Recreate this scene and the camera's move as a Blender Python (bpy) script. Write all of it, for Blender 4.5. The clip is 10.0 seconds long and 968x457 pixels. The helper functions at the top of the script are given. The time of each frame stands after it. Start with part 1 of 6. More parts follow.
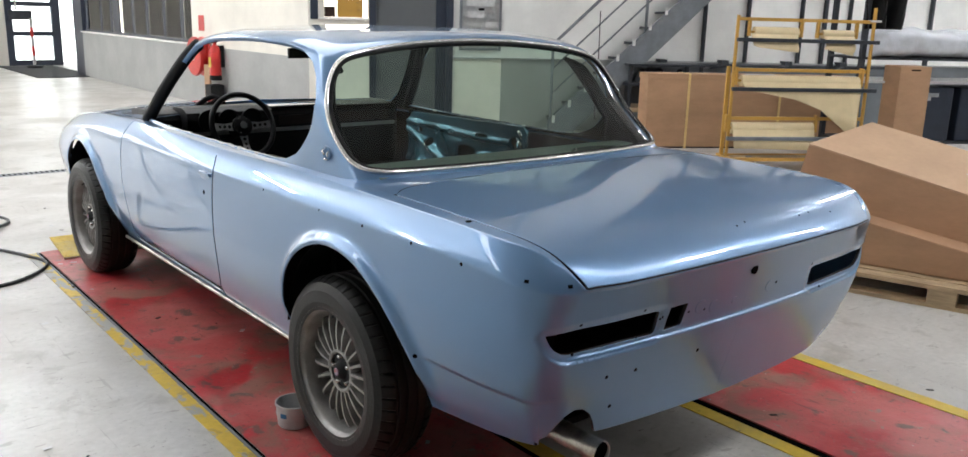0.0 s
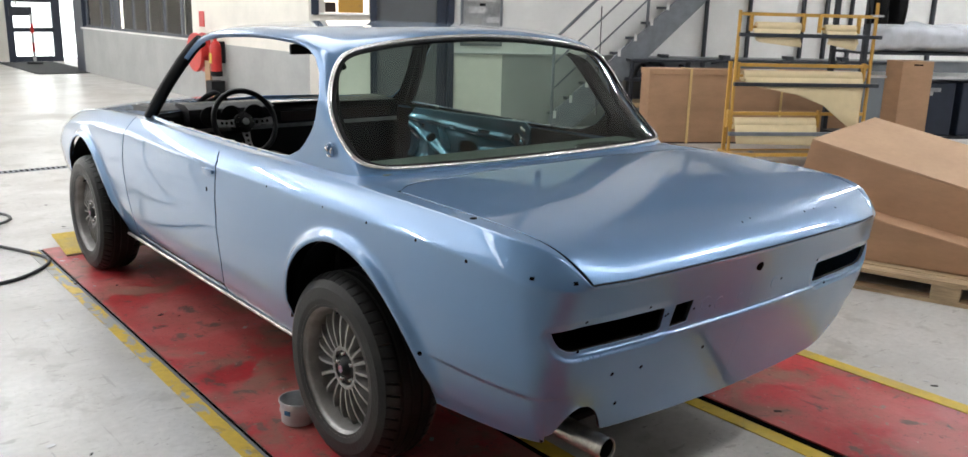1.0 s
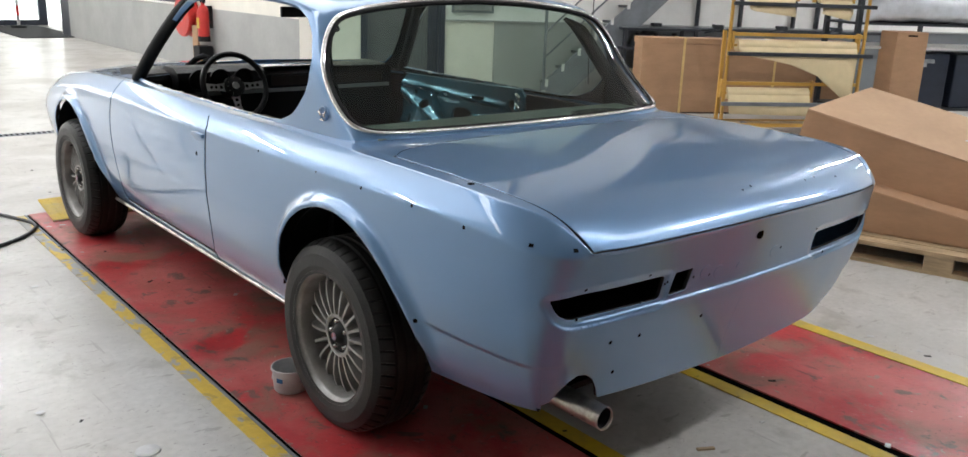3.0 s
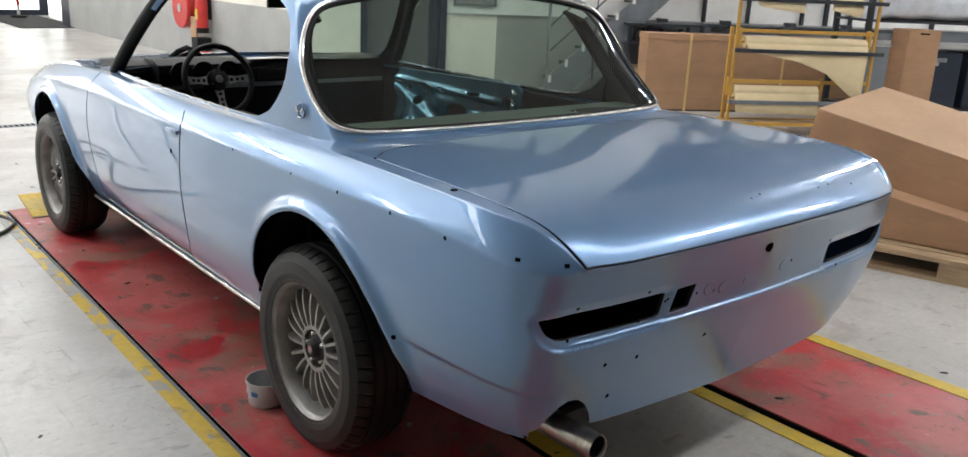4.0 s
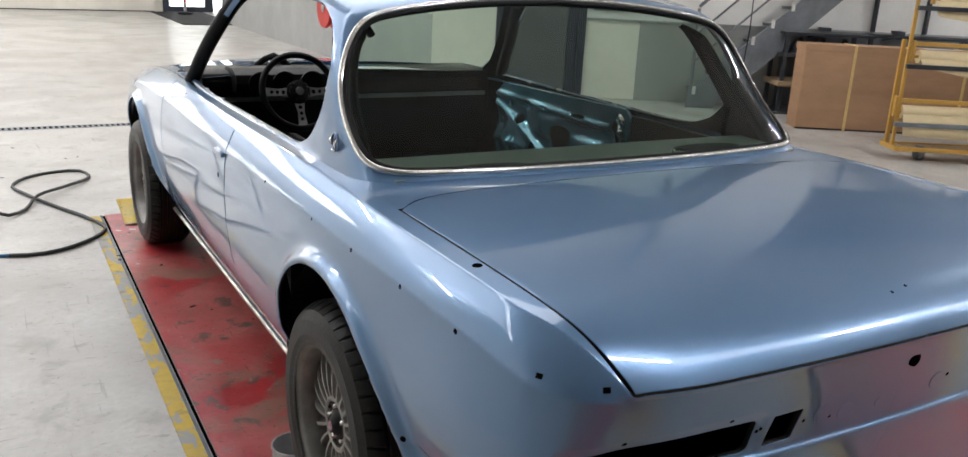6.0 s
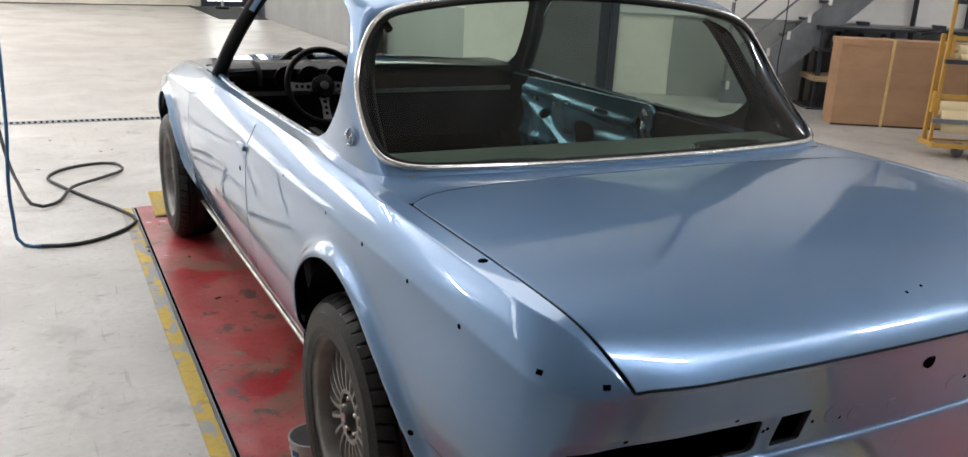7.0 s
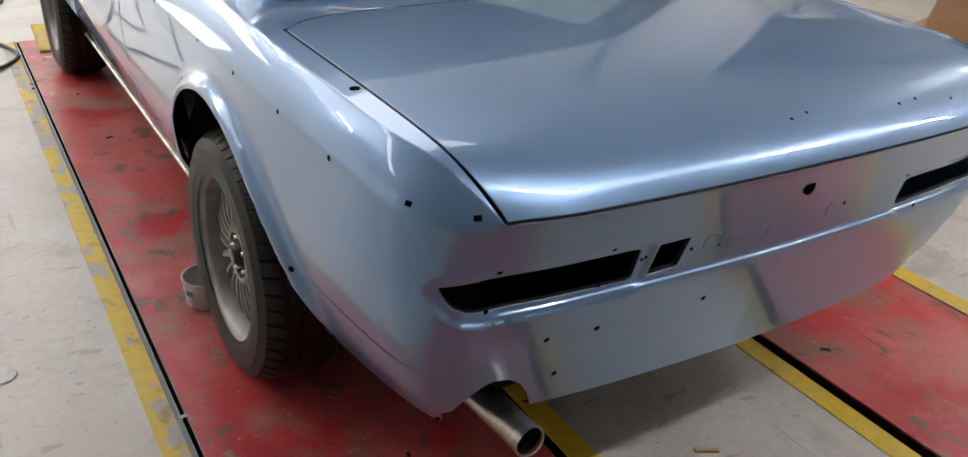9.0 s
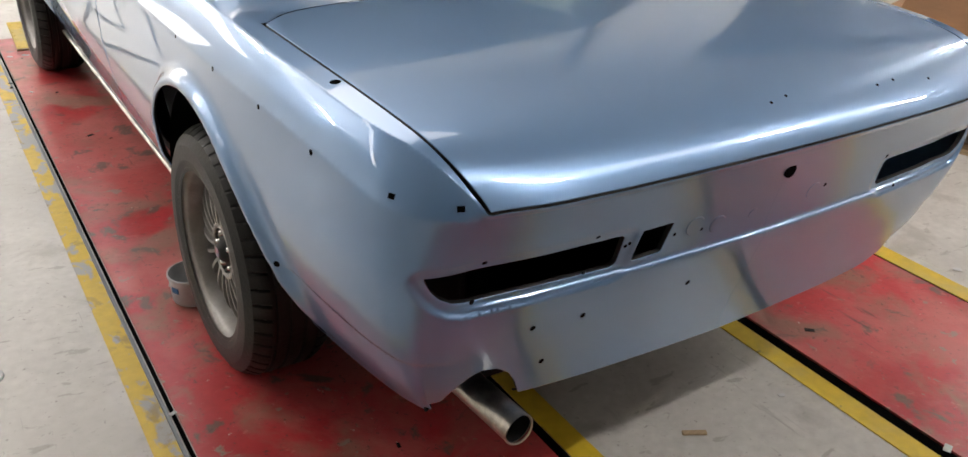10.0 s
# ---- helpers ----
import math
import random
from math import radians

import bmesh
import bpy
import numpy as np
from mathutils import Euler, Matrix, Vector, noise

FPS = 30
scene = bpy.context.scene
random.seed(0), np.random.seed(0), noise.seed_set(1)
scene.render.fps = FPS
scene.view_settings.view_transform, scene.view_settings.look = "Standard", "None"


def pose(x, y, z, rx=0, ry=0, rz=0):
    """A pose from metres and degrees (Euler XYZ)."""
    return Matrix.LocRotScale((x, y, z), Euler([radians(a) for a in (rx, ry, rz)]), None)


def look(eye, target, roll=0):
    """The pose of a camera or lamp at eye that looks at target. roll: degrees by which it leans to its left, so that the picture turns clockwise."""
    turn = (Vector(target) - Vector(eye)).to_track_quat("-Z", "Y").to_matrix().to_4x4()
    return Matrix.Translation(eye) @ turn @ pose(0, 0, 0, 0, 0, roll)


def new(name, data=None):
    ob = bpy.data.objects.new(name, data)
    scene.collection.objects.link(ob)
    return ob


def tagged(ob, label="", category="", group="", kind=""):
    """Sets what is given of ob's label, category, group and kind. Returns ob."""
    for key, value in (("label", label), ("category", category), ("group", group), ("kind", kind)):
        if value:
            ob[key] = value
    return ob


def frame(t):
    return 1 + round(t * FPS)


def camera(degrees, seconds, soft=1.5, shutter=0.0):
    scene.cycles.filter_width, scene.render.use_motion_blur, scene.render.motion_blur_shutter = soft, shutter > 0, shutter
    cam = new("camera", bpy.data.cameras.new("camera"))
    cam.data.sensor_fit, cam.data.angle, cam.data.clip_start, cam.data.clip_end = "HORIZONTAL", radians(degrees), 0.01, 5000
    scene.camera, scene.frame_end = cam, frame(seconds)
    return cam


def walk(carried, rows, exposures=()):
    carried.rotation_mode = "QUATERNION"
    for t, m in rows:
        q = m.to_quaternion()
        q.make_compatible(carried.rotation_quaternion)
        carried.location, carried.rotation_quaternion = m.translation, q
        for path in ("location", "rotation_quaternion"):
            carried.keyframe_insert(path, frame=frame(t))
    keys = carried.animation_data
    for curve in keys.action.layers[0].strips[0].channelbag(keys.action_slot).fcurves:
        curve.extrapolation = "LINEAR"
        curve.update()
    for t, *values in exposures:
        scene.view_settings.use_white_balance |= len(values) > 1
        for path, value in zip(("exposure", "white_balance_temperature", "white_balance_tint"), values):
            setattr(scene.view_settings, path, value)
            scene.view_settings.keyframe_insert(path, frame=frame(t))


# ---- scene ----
cam = camera(57.7, 10.0)
PATH = [
    (0, (-2.131, -1.221, 1.435), (-0.888, 0.272, 0.96), 1.6),
    (0.5, (-2.13, -1.218, 1.433), (-0.887, 0.273, 0.952), 1.6),
    (1, (-2.134, -1.207, 1.436), (-0.893, 0.285, 0.951), 1.5),
    (1.5, (-2.139, -1.189, 1.431), (-0.892, 0.295, 0.941), 1.7),
    (2, (-2.134, -1.18, 1.433), (-0.887, 0.296, 0.913), 1.7),
    (3.5, (-2.116, -1.13, 1.404), (-0.865, 0.327, 0.848), 2.2),
    (4, (-1.968, -1.047, 1.4), (-0.726, 0.417, 0.838), 2.6),
    (4.5, (-1.759, -0.931, 1.415), (-0.542, 0.551, 0.851), 3.7),
    (5, (-1.66, -0.8, 1.418), (-0.48, 0.711, 0.847), 3.5),
    (5.5, (-1.554, -0.765, 1.42), (-0.492, 0.831, 0.85), 3.1),
    (7, (-1.439, -0.795, 1.427), (-0.542, 0.892, 0.836), 2.8),
    (7.5, (-1.418, -0.801, 1.421), (-0.533, 0.865, 0.759), 3.0),
    (8, (-1.379, -0.813, 1.4), (-0.501, 0.79, 0.587), 3.2),
    (8.5, (-1.35, -0.803, 1.392), (-0.382, 0.711, 0.514), 4.5),
    (9, (-1.329, -0.791, 1.389), (-0.345, 0.69, 0.474), 4.3),
    (9.5, (-1.327, -0.788, 1.389), (-0.333, 0.672, 0.451), 3.9),
    (10, (-1.327, -0.796, 1.394), (-0.323, 0.658, 0.458), 3.4),
]
walk(cam, [(t, look(eye, target, roll)) for t, eye, target, roll in PATH], [(0, .26, 6300, 10), (4.5, .26, 6400, 10), (5.5, .04, 6420, 11), (7.5, .06, 6560, 12), (9, .20, 6780, 13), (9.5, .27, 6880, 13), (10, .34, 6980, 13)])

# ---------------------------------------------------------------- light
world = bpy.data.worlds.new("sky")
scene.world = world
world.use_nodes = True
wn = world.node_tree
sky = wn.nodes.new("ShaderNodeTexSky")
sky.sky_type, sky.sun_disc, sky.sun_elevation, sky.sun_rotation = "NISHITA", False, radians(38), radians(200)
wn.links.new(sky.outputs[0], wn.nodes["Background"].inputs[0])
wn.nodes["Background"].inputs[1].default_value = 0.1
sun = new("sun", bpy.data.lights.new("sun", "SUN"))
sun.data.energy, sun.data.angle, sun.data.color = 2.0, radians(0.6), (1.0, 0.95, 0.88)
sun.matrix_world = look((0, 0, 0), (0.35, -0.75, -0.6))


# ---------------------------------------------------------------- materials
def material(name, base, rough=0.5, metal=0.0, vary=0.0, scale=8.0, bump=0.0, bump_scale=60.0, second=None, coat=0.0,
             spec=0.5, coat_rough=0.03, stretch=(1, 1, 1), amount=0.5, fine=0.0, soft=0.12):
    """A principled material with two scales of variation, optional relief and a second, patchy colour."""
    m = bpy.data.materials.new(name)
    m.use_nodes = True
    t = m.node_tree
    b = t.nodes["Principled BSDF"]
    b.inputs["Base Color"].default_value = (*base, 1)
    b.inputs["Roughness"].default_value = rough
    b.inputs["Metallic"].default_value = metal
    b.inputs["Coat Weight"].default_value = coat
    b.inputs["Coat Roughness"].default_value = coat_rough
    b.inputs["Specular IOR Level"].default_value = spec
    co = t.nodes.new("ShaderNodeTexCoord")
    mp = t.nodes.new("ShaderNodeMapping")
    mp.inputs["Scale"].default_value = stretch
    t.links.new(co.outputs["Object"], mp.inputs["Vector"])
    if vary or second:
        n = t.nodes.new("ShaderNodeTexNoise")
        n.inputs["Scale"].default_value, n.inputs["Detail"].default_value, n.inputs["Roughness"].default_value = scale, 8, 0.62
        t.links.new(mp.outputs[0], n.inputs["Vector"])
        mix = t.nodes.new("ShaderNodeMix")
        mix.data_type = "RGBA"
        mix.inputs["A"].default_value = (*base, 1)
        mix.inputs["B"].default_value = (*(second or [c * (1 - vary) for c in base]), 1)
        ramp = t.nodes.new("ShaderNodeMapRange")
        ramp.inputs["From Min"].default_value = 1 - amount - soft
        ramp.inputs["From Max"].default_value = 1 - amount + soft
        t.links.new(n.outputs["Fac"], ramp.inputs["Value"])
        t.links.new(ramp.outputs[0], mix.inputs["Factor"])
        last = mix
        if fine:
            n2 = t.nodes.new("ShaderNodeTexNoise")
            n2.inputs["Scale"].default_value, n2.inputs["Detail"].default_value = scale * 14, 4
            t.links.new(mp.outputs[0], n2.inputs["Vector"])
            mul = t.nodes.new("ShaderNodeMix")
            mul.data_type, mul.blend_type = "RGBA", "MULTIPLY"
            r2 = t.nodes.new("ShaderNodeMapRange")
            r2.inputs["To Min"].default_value, r2.inputs["To Max"].default_value = 1 - fine, 1 + fine
            t.links.new(n2.outputs["Fac"], r2.inputs["Value"])
            t.links.new(mix.outputs["Result"], mul.inputs["A"])
            t.links.new(r2.outputs[0], mul.inputs["B"])
            mul.inputs["Factor"].default_value = 1
            last = mul
        t.links.new(last.outputs["Result"], b.inputs["Base Color"])
    if bump:
        n3 = t.nodes.new("ShaderNodeTexNoise")
        n3.inputs["Scale"].default_value, n3.inputs["Detail"].default_value = bump_scale, 5
        t.links.new(mp.outputs[0], n3.inputs["Vector"])
        bp = t.nodes.new("ShaderNodeBump")
        bp.inputs["Strength"].default_value, bp.inputs["Distance"].default_value = bump, 0.01
        t.links.new(n3.outputs["Fac"], bp.inputs["Height"])
        t.links.new(bp.outputs[0], b.inputs["Normal"])
    return m


def glow(name, colour, strength):
    m = bpy.data.materials.new(name)
    m.use_nodes = True
    b = m.node_tree.nodes["Principled BSDF"]
    b.inputs["Base Color"].default_value = (*colour, 1)
    b.inputs["Emission Color"].default_value = (*colour, 1)
    b.inputs["Emission Strength"].default_value = strength
    return m


def glass(name, colour, mixed=0.08):
    m = bpy.data.materials.new(name)
    m.use_nodes = True
    t = m.node_tree
    t.nodes.remove(t.nodes["Principled BSDF"])
    tr = t.nodes.new("ShaderNodeBsdfTransparent")
    tr.inputs[0].default_value = (*colour, 1)
    gl = t.nodes.new("ShaderNodeBsdfGlossy")
    gl.inputs["Roughness"].default_value = 0.02
    fr = t.nodes.new("ShaderNodeFresnel")
    fr.inputs[0].default_value = 1.5
    mx = t.nodes.new("ShaderNodeMixShader")
    t.links.new(fr.outputs[0], mx.inputs[0])
    t.links.new(tr.outputs[0], mx.inputs[1])
    t.links.new(gl.outputs[0], mx.inputs[2])
    t.links.new(mx.outputs[0], t.nodes["Material Output"].inputs[0])
    return m



def layered(name, base, layers, rough=0.4, bump=0.05, bump_scale=50, spec=0.5, worn_from=None):
    """A worn surface: a base colour with patches laid over it, each (colour, scale, share, softness, stretch, strength)."""
    m = material(name, base, rough=rough, vary=0.12, scale=2.4, fine=0.20, bump=bump, bump_scale=bump_scale, spec=spec)
    t = m.node_tree
    b = t.nodes["Principled BSDF"]
    co = next(n for n in t.nodes if n.type == "TEX_COORD")
    last = b.inputs["Base Color"].links[0].from_socket
    wear = None
    for k, (colour, scale, share, soft, stretch, strength) in enumerate(layers):
        mp = t.nodes.new("ShaderNodeMapping")
        mp.inputs["Location"].default_value = (3.7 * k, 1.9 * k, 0)
        mp.inputs["Scale"].default_value = (stretch[0], stretch[1], 1)
        mp.inputs["Rotation"].default_value = (0, 0, 0.6 * k)
        t.links.new(co.outputs["Object"], mp.inputs["Vector"])
        n = t.nodes.new("ShaderNodeTexNoise")
        n.inputs["Scale"].default_value, n.inputs["Detail"].default_value, n.inputs["Roughness"].default_value = scale, 7, 0.6
        n.inputs["Distortion"].default_value = 0.4
        t.links.new(mp.outputs[0], n.inputs["Vector"])
        r = t.nodes.new("ShaderNodeMapRange")
        r.inputs["From Min"].default_value, r.inputs["From Max"].default_value = share - soft, share + soft
        r.inputs["To Max"].default_value = strength
        t.links.new(n.outputs["Fac"], r.inputs["Value"])
        if k == 0 and worn_from:
            xyz = t.nodes.new("ShaderNodeSeparateXYZ")
            t.links.new(co.outputs["Object"], xyz.inputs[0])
            grow = t.nodes.new("ShaderNodeMapRange")
            grow.inputs["From Min"].default_value, grow.inputs["From Max"].default_value = worn_from
            grow.inputs["To Max"].default_value = 0.09
            t.links.new(xyz.outputs["Y"], grow.inputs["Value"])
            add = t.nodes.new("ShaderNodeMath")
            t.links.new(n.outputs["Fac"], add.inputs[0])
            t.links.new(grow.outputs[0], add.inputs[1])
            t.links.new(add.outputs[0], r.inputs["Value"])
        mix = t.nodes.new("ShaderNodeMix")
        mix.data_type = "RGBA"
        mix.inputs["B"].default_value = (*colour, 1)
        t.links.new(r.outputs[0], mix.inputs["Factor"])
        t.links.new(last, mix.inputs["A"])
        last = mix.outputs["Result"]
        if k == 0:
            wear = r.outputs[0]
    t.links.new(last, b.inputs["Base Color"])
    rr = t.nodes.new("ShaderNodeMapRange")
    rr.inputs["To Min"].default_value, rr.inputs["To Max"].default_value = rough, min(1.0, rough + 0.22)
    t.links.new(wear, rr.inputs["Value"])
    t.links.new(rr.outputs[0], b.inputs["Roughness"])
    return m


PAINT = material("metallic_blue_paint", (0.122, 0.242, 0.43), rough=0.30, metal=0.36, coat=1.0, coat_rough=0.006)
PAINT.node_tree.nodes["Principled BSDF"].inputs["Coat IOR"].default_value = 1.52
DOOR_METAL = material("dark_blue_metal", (0.17, 0.36, 0.50), rough=0.22, metal=0.6, vary=0.4, scale=5, coat=0.7)
CHROME = material("chrome", (0.75, 0.74, 0.72), rough=0.12, metal=1.0, vary=0.15, scale=30)
STEEL = material("brushed_steel", (0.60, 0.56, 0.50), rough=0.28, metal=1.0, vary=0.5, scale=14, stretch=(1, 1, 1), fine=0.2)
RIM = material("grey_painted_alloy", (0.31, 0.298, 0.283), rough=0.4, metal=0.3, vary=0.3, scale=14, fine=0.1)
RUBBER = material("tyre_rubber", (0.014, 0.0137, 0.0133), rough=0.46, spec=0.28, vary=0.35, scale=12, bump=0.15, bump_scale=120)
BLACK = material("matt_black", (0.008, 0.008, 0.009), rough=0.6, spec=0.25, vary=0.3, scale=10)
DARK_TRIM = material("dark_interior_trim", (0.008, 0.008, 0.009), rough=0.7, spec=0.15, vary=0.4, scale=7, bump=0.05, bump_scale=60)
LEATHER = material("black_leather", (0.006, 0.006, 0.007), rough=0.42, spec=0.25, vary=0.3, scale=20, bump=0.15, bump_scale=200)
GLASS = glass("tinted_car_glass", (0.50, 0.63, 0.55))


# ---------------------------------------------------------------- mesh helpers
def mesh_object(name, verts, faces, mat, parent=None, label="", smooth=True, normals=None):
    me = bpy.data.meshes.new(name)
    me.from_pydata([tuple(map(float, v)) for v in verts], [], [tuple(map(int, f)) for f in faces])
    me.validate()
    me.update()
    if smooth:
        me.polygons.foreach_set("use_smooth", [True] * len(me.polygons))
    if normals is not None:
        me.normals_split_custom_set_from_vertices([tuple(map(float, n)) for n in normals])
    me.materials.append(mat)
    ob = new(name, me)
    if parent is not None:
        ob.parent = parent
    if label:
        ob["label"] = label
    return ob


def part(name, bm, mat, parent=None, label="", smooth=False, bevel=0.0):
    """Links a bmesh as one mesh object, as a part of a thing or as a thing of its own."""
    if bevel:
        bmesh.ops.bevel(bm, geom=bm.edges[:], offset=bevel, segments=2, affect="EDGES", profile=0.6)
    me = bpy.data.meshes.new(name)
    bmesh.ops.recalc_face_normals(bm, faces=bm.faces[:])
    bm.to_mesh(me)
    bm.free()
    if smooth:
        me.polygons.foreach_set("use_smooth", [True] * len(me.polygons))
        me.set_sharp_from_angle(angle=radians(35))
    me.materials.append(mat)
    ob = new(name, me)
    if parent is not None:
        ob.parent = parent
    if label:
        ob["label"] = label
    return ob


def empty(name, m=None):
    ob = new(name)
    ob.empty_display_size = 0.1
    if m is not None:
        ob.matrix_world = m
    return ob


def add_box(bm, x0, x1, y0, y1, z0, z1, m=None):
    vs = [bm.verts.new((x, y, z)) for z in (z0, z1) for y in (y0, y1) for x in (x0, x1)]
    for f in ((0, 2, 3, 1), (4, 5, 7, 6), (0, 1, 5, 4), (2, 6, 7, 3), (0, 4, 6, 2), (1, 3, 7, 5)):
        bm.faces.new([vs[i] for i in f])
    if m is not None:
        bmesh.ops.transform(bm, matrix=m, verts=vs)
    return vs


def box(name, x0, x1, y0, y1, z0, z1, mat, parent=None, label="", bevel=0.0, m=None):
    bm = bmesh.new()
    add_box(bm, x0, x1, y0, y1, z0, z1, m)
    return part(name, bm, mat, parent, label, bevel=bevel)


def tube_data(points, radius, sides=8, closed=False, cap=True):
    """Vertices and faces of a round tube along points; radius may be a list."""
    pts = [Vector(p) for p in points]
    n = len(pts)
    rad = radius if isinstance(radius, (list, tuple)) else [radius] * n
    verts, faces = [], []
    ref = None
    for i, p in enumerate(pts):
        a, b = pts[(i - 1) % n if closed else max(i - 1, 0)], pts[(i + 1) % n if closed else min(i + 1, n - 1)]
        d = (b - a).normalized()
        if ref is None:
            ref = d.orthogonal().normalized()
        ref = (ref - d * ref.dot(d)).normalized()
        o = d.cross(ref)
        for k in range(sides):
            w = 2 * math.pi * k / sides
            verts.append(p + (ref * math.cos(w) + o * math.sin(w)) * rad[i])
    for i in range(n if closed else n - 1):
        for k in range(sides):
            j = (i + 1) % n
            faces.append((i * sides + k, i * sides + (k + 1) % sides, j * sides + (k + 1) % sides, j * sides + k))
    if cap and not closed:
        faces.append(tuple(range(sides))[::-1])
        faces.append(tuple((n - 1) * sides + k for k in range(sides)))
    return verts, faces


def tube(name, points, radius, mat, parent=None, label="", sides=8, closed=False, cap=True):
    v, f = tube_data(points, radius, sides, closed, cap)
    return mesh_object(name, v, f, mat, parent, label)


def lathe(name, profile, mat, parent=None, label="", axis="x", segments=48, origin=(0, 0, 0)):
    """A turned form: profile of (radius, along) pairs round an axis through origin."""
    verts, faces = [], []
    n = len(profile)
    for k in range(segments):
        w = 2 * math.pi * k / segments
        for r, a in profile:
            c, s_ = r * math.cos(w), r * math.sin(w)
            p = {"x": (a, c, s_), "y": (c, a, s_), "z": (c, s_, a)}[axis]
            verts.append(Vector(p) + Vector(origin))
    for k in range(segments):
        j = (k + 1) % segments
        for i in range(n - 1):
            faces.append((k * n + i, j * n + i, j * n + i + 1, k * n + i + 1))
    ob = mesh_object(name, verts, faces, mat, parent, label)
    ob.data.set_sharp_from_angle(angle=radians(40))
    return ob


def pchip(x, y, q):
    """Monotone cubic through the points (x, y), at q. y may have more columns."""
    x, y, q = np.asarray(x, float), np.asarray(y, float), np.asarray(q, float)
    if y.ndim == 1:
        return pchip(x, y[:, None], q)[..., 0]
    h = np.diff(x)[:, None]
    d = np.diff(y, axis=0) / h
    m = np.zeros_like(y)
    m[0], m[-1] = d[0], d[-1]
    if len(x) > 2:
        w1, w2 = 2 * h[1:] + h[:-1], h[1:] + 2 * h[:-1]
        ok = d[1:] * d[:-1] > 0
        with np.errstate(divide="ignore", invalid="ignore"):
            hm = (w1 + w2) / (w1 / d[:-1] + w2 / d[1:])
        m[1:-1] = np.where(ok, hm, 0)
    i = np.clip(np.searchsorted(x, q) - 1, 0, len(x) - 2)
    t = ((q - x[i]) / h[i, 0])[..., None]
    H = h[i]
    return ((2 * t**3 - 3 * t**2 + 1) * y[i] + (t**3 - 2 * t**2 + t) * H * m[i] + (-2 * t**3 + 3 * t**2) * y[i + 1] + (t**3 - t**2) * H * m[i + 1])


def spline(pts, n):
    """A smooth curve through pts (chordal Catmull-Rom), n samples evenly spaced along it, and its length."""
    p = np.asarray(pts, float)
    c = np.r_[0, np.cumsum(np.maximum(np.linalg.norm(np.diff(p, axis=0), axis=1), 1e-6))]
    tan = np.zeros_like(p)
    h = np.diff(c)[:, None]
    d = np.diff(p, axis=0) / h
    tan[1:-1] = (d[:-1] * h[1:] + d[1:] * h[:-1]) / (h[1:] + h[:-1])
    tan[0], tan[-1] = 2 * d[0] - tan[1], 2 * d[-1] - tan[-2]
    q = np.linspace(0, c[-1], n * 4)
    i = np.clip(np.searchsorted(c, q) - 1, 0, len(c) - 2)
    t = ((q - c[i]) / h[i, 0])[:, None]
    H = h[i]
    r = (2 * t**3 - 3 * t**2 + 1) * p[i] + (t**3 - 2 * t**2 + t) * H * tan[i] + (-2 * t**3 + 3 * t**2) * p[i + 1] + (t**3 - t**2) * H * tan[i + 1]
    a = np.r_[0, np.cumsum(np.linalg.norm(np.diff(r, axis=0), axis=1))]
    e = np.linspace(0, a[-1], n)
    return np.stack([np.interp(e, a, r[:, k]) for k in range(p.shape[1])], 1), a[-1]


def blur(a, sigma, axis):
    if sigma <= 0:
        return a
    k = int(3 * sigma) + 1
    w = np.exp(-0.5 * (np.arange(-k, k + 1) / sigma) ** 2)
    w /= w.sum()
    a = np.moveaxis(a, axis, 0)
    lo = 2 * a[:1] - a[1:k + 1][::-1]
    hi = 2 * a[-1:] - a[-k - 1:-1][::-1]
    b = np.concatenate([lo, a, hi])
    out = sum(w[j] * b[j:j + len(a)] for j in range(2 * k + 1))
    return np.moveaxis(out, 0, axis)


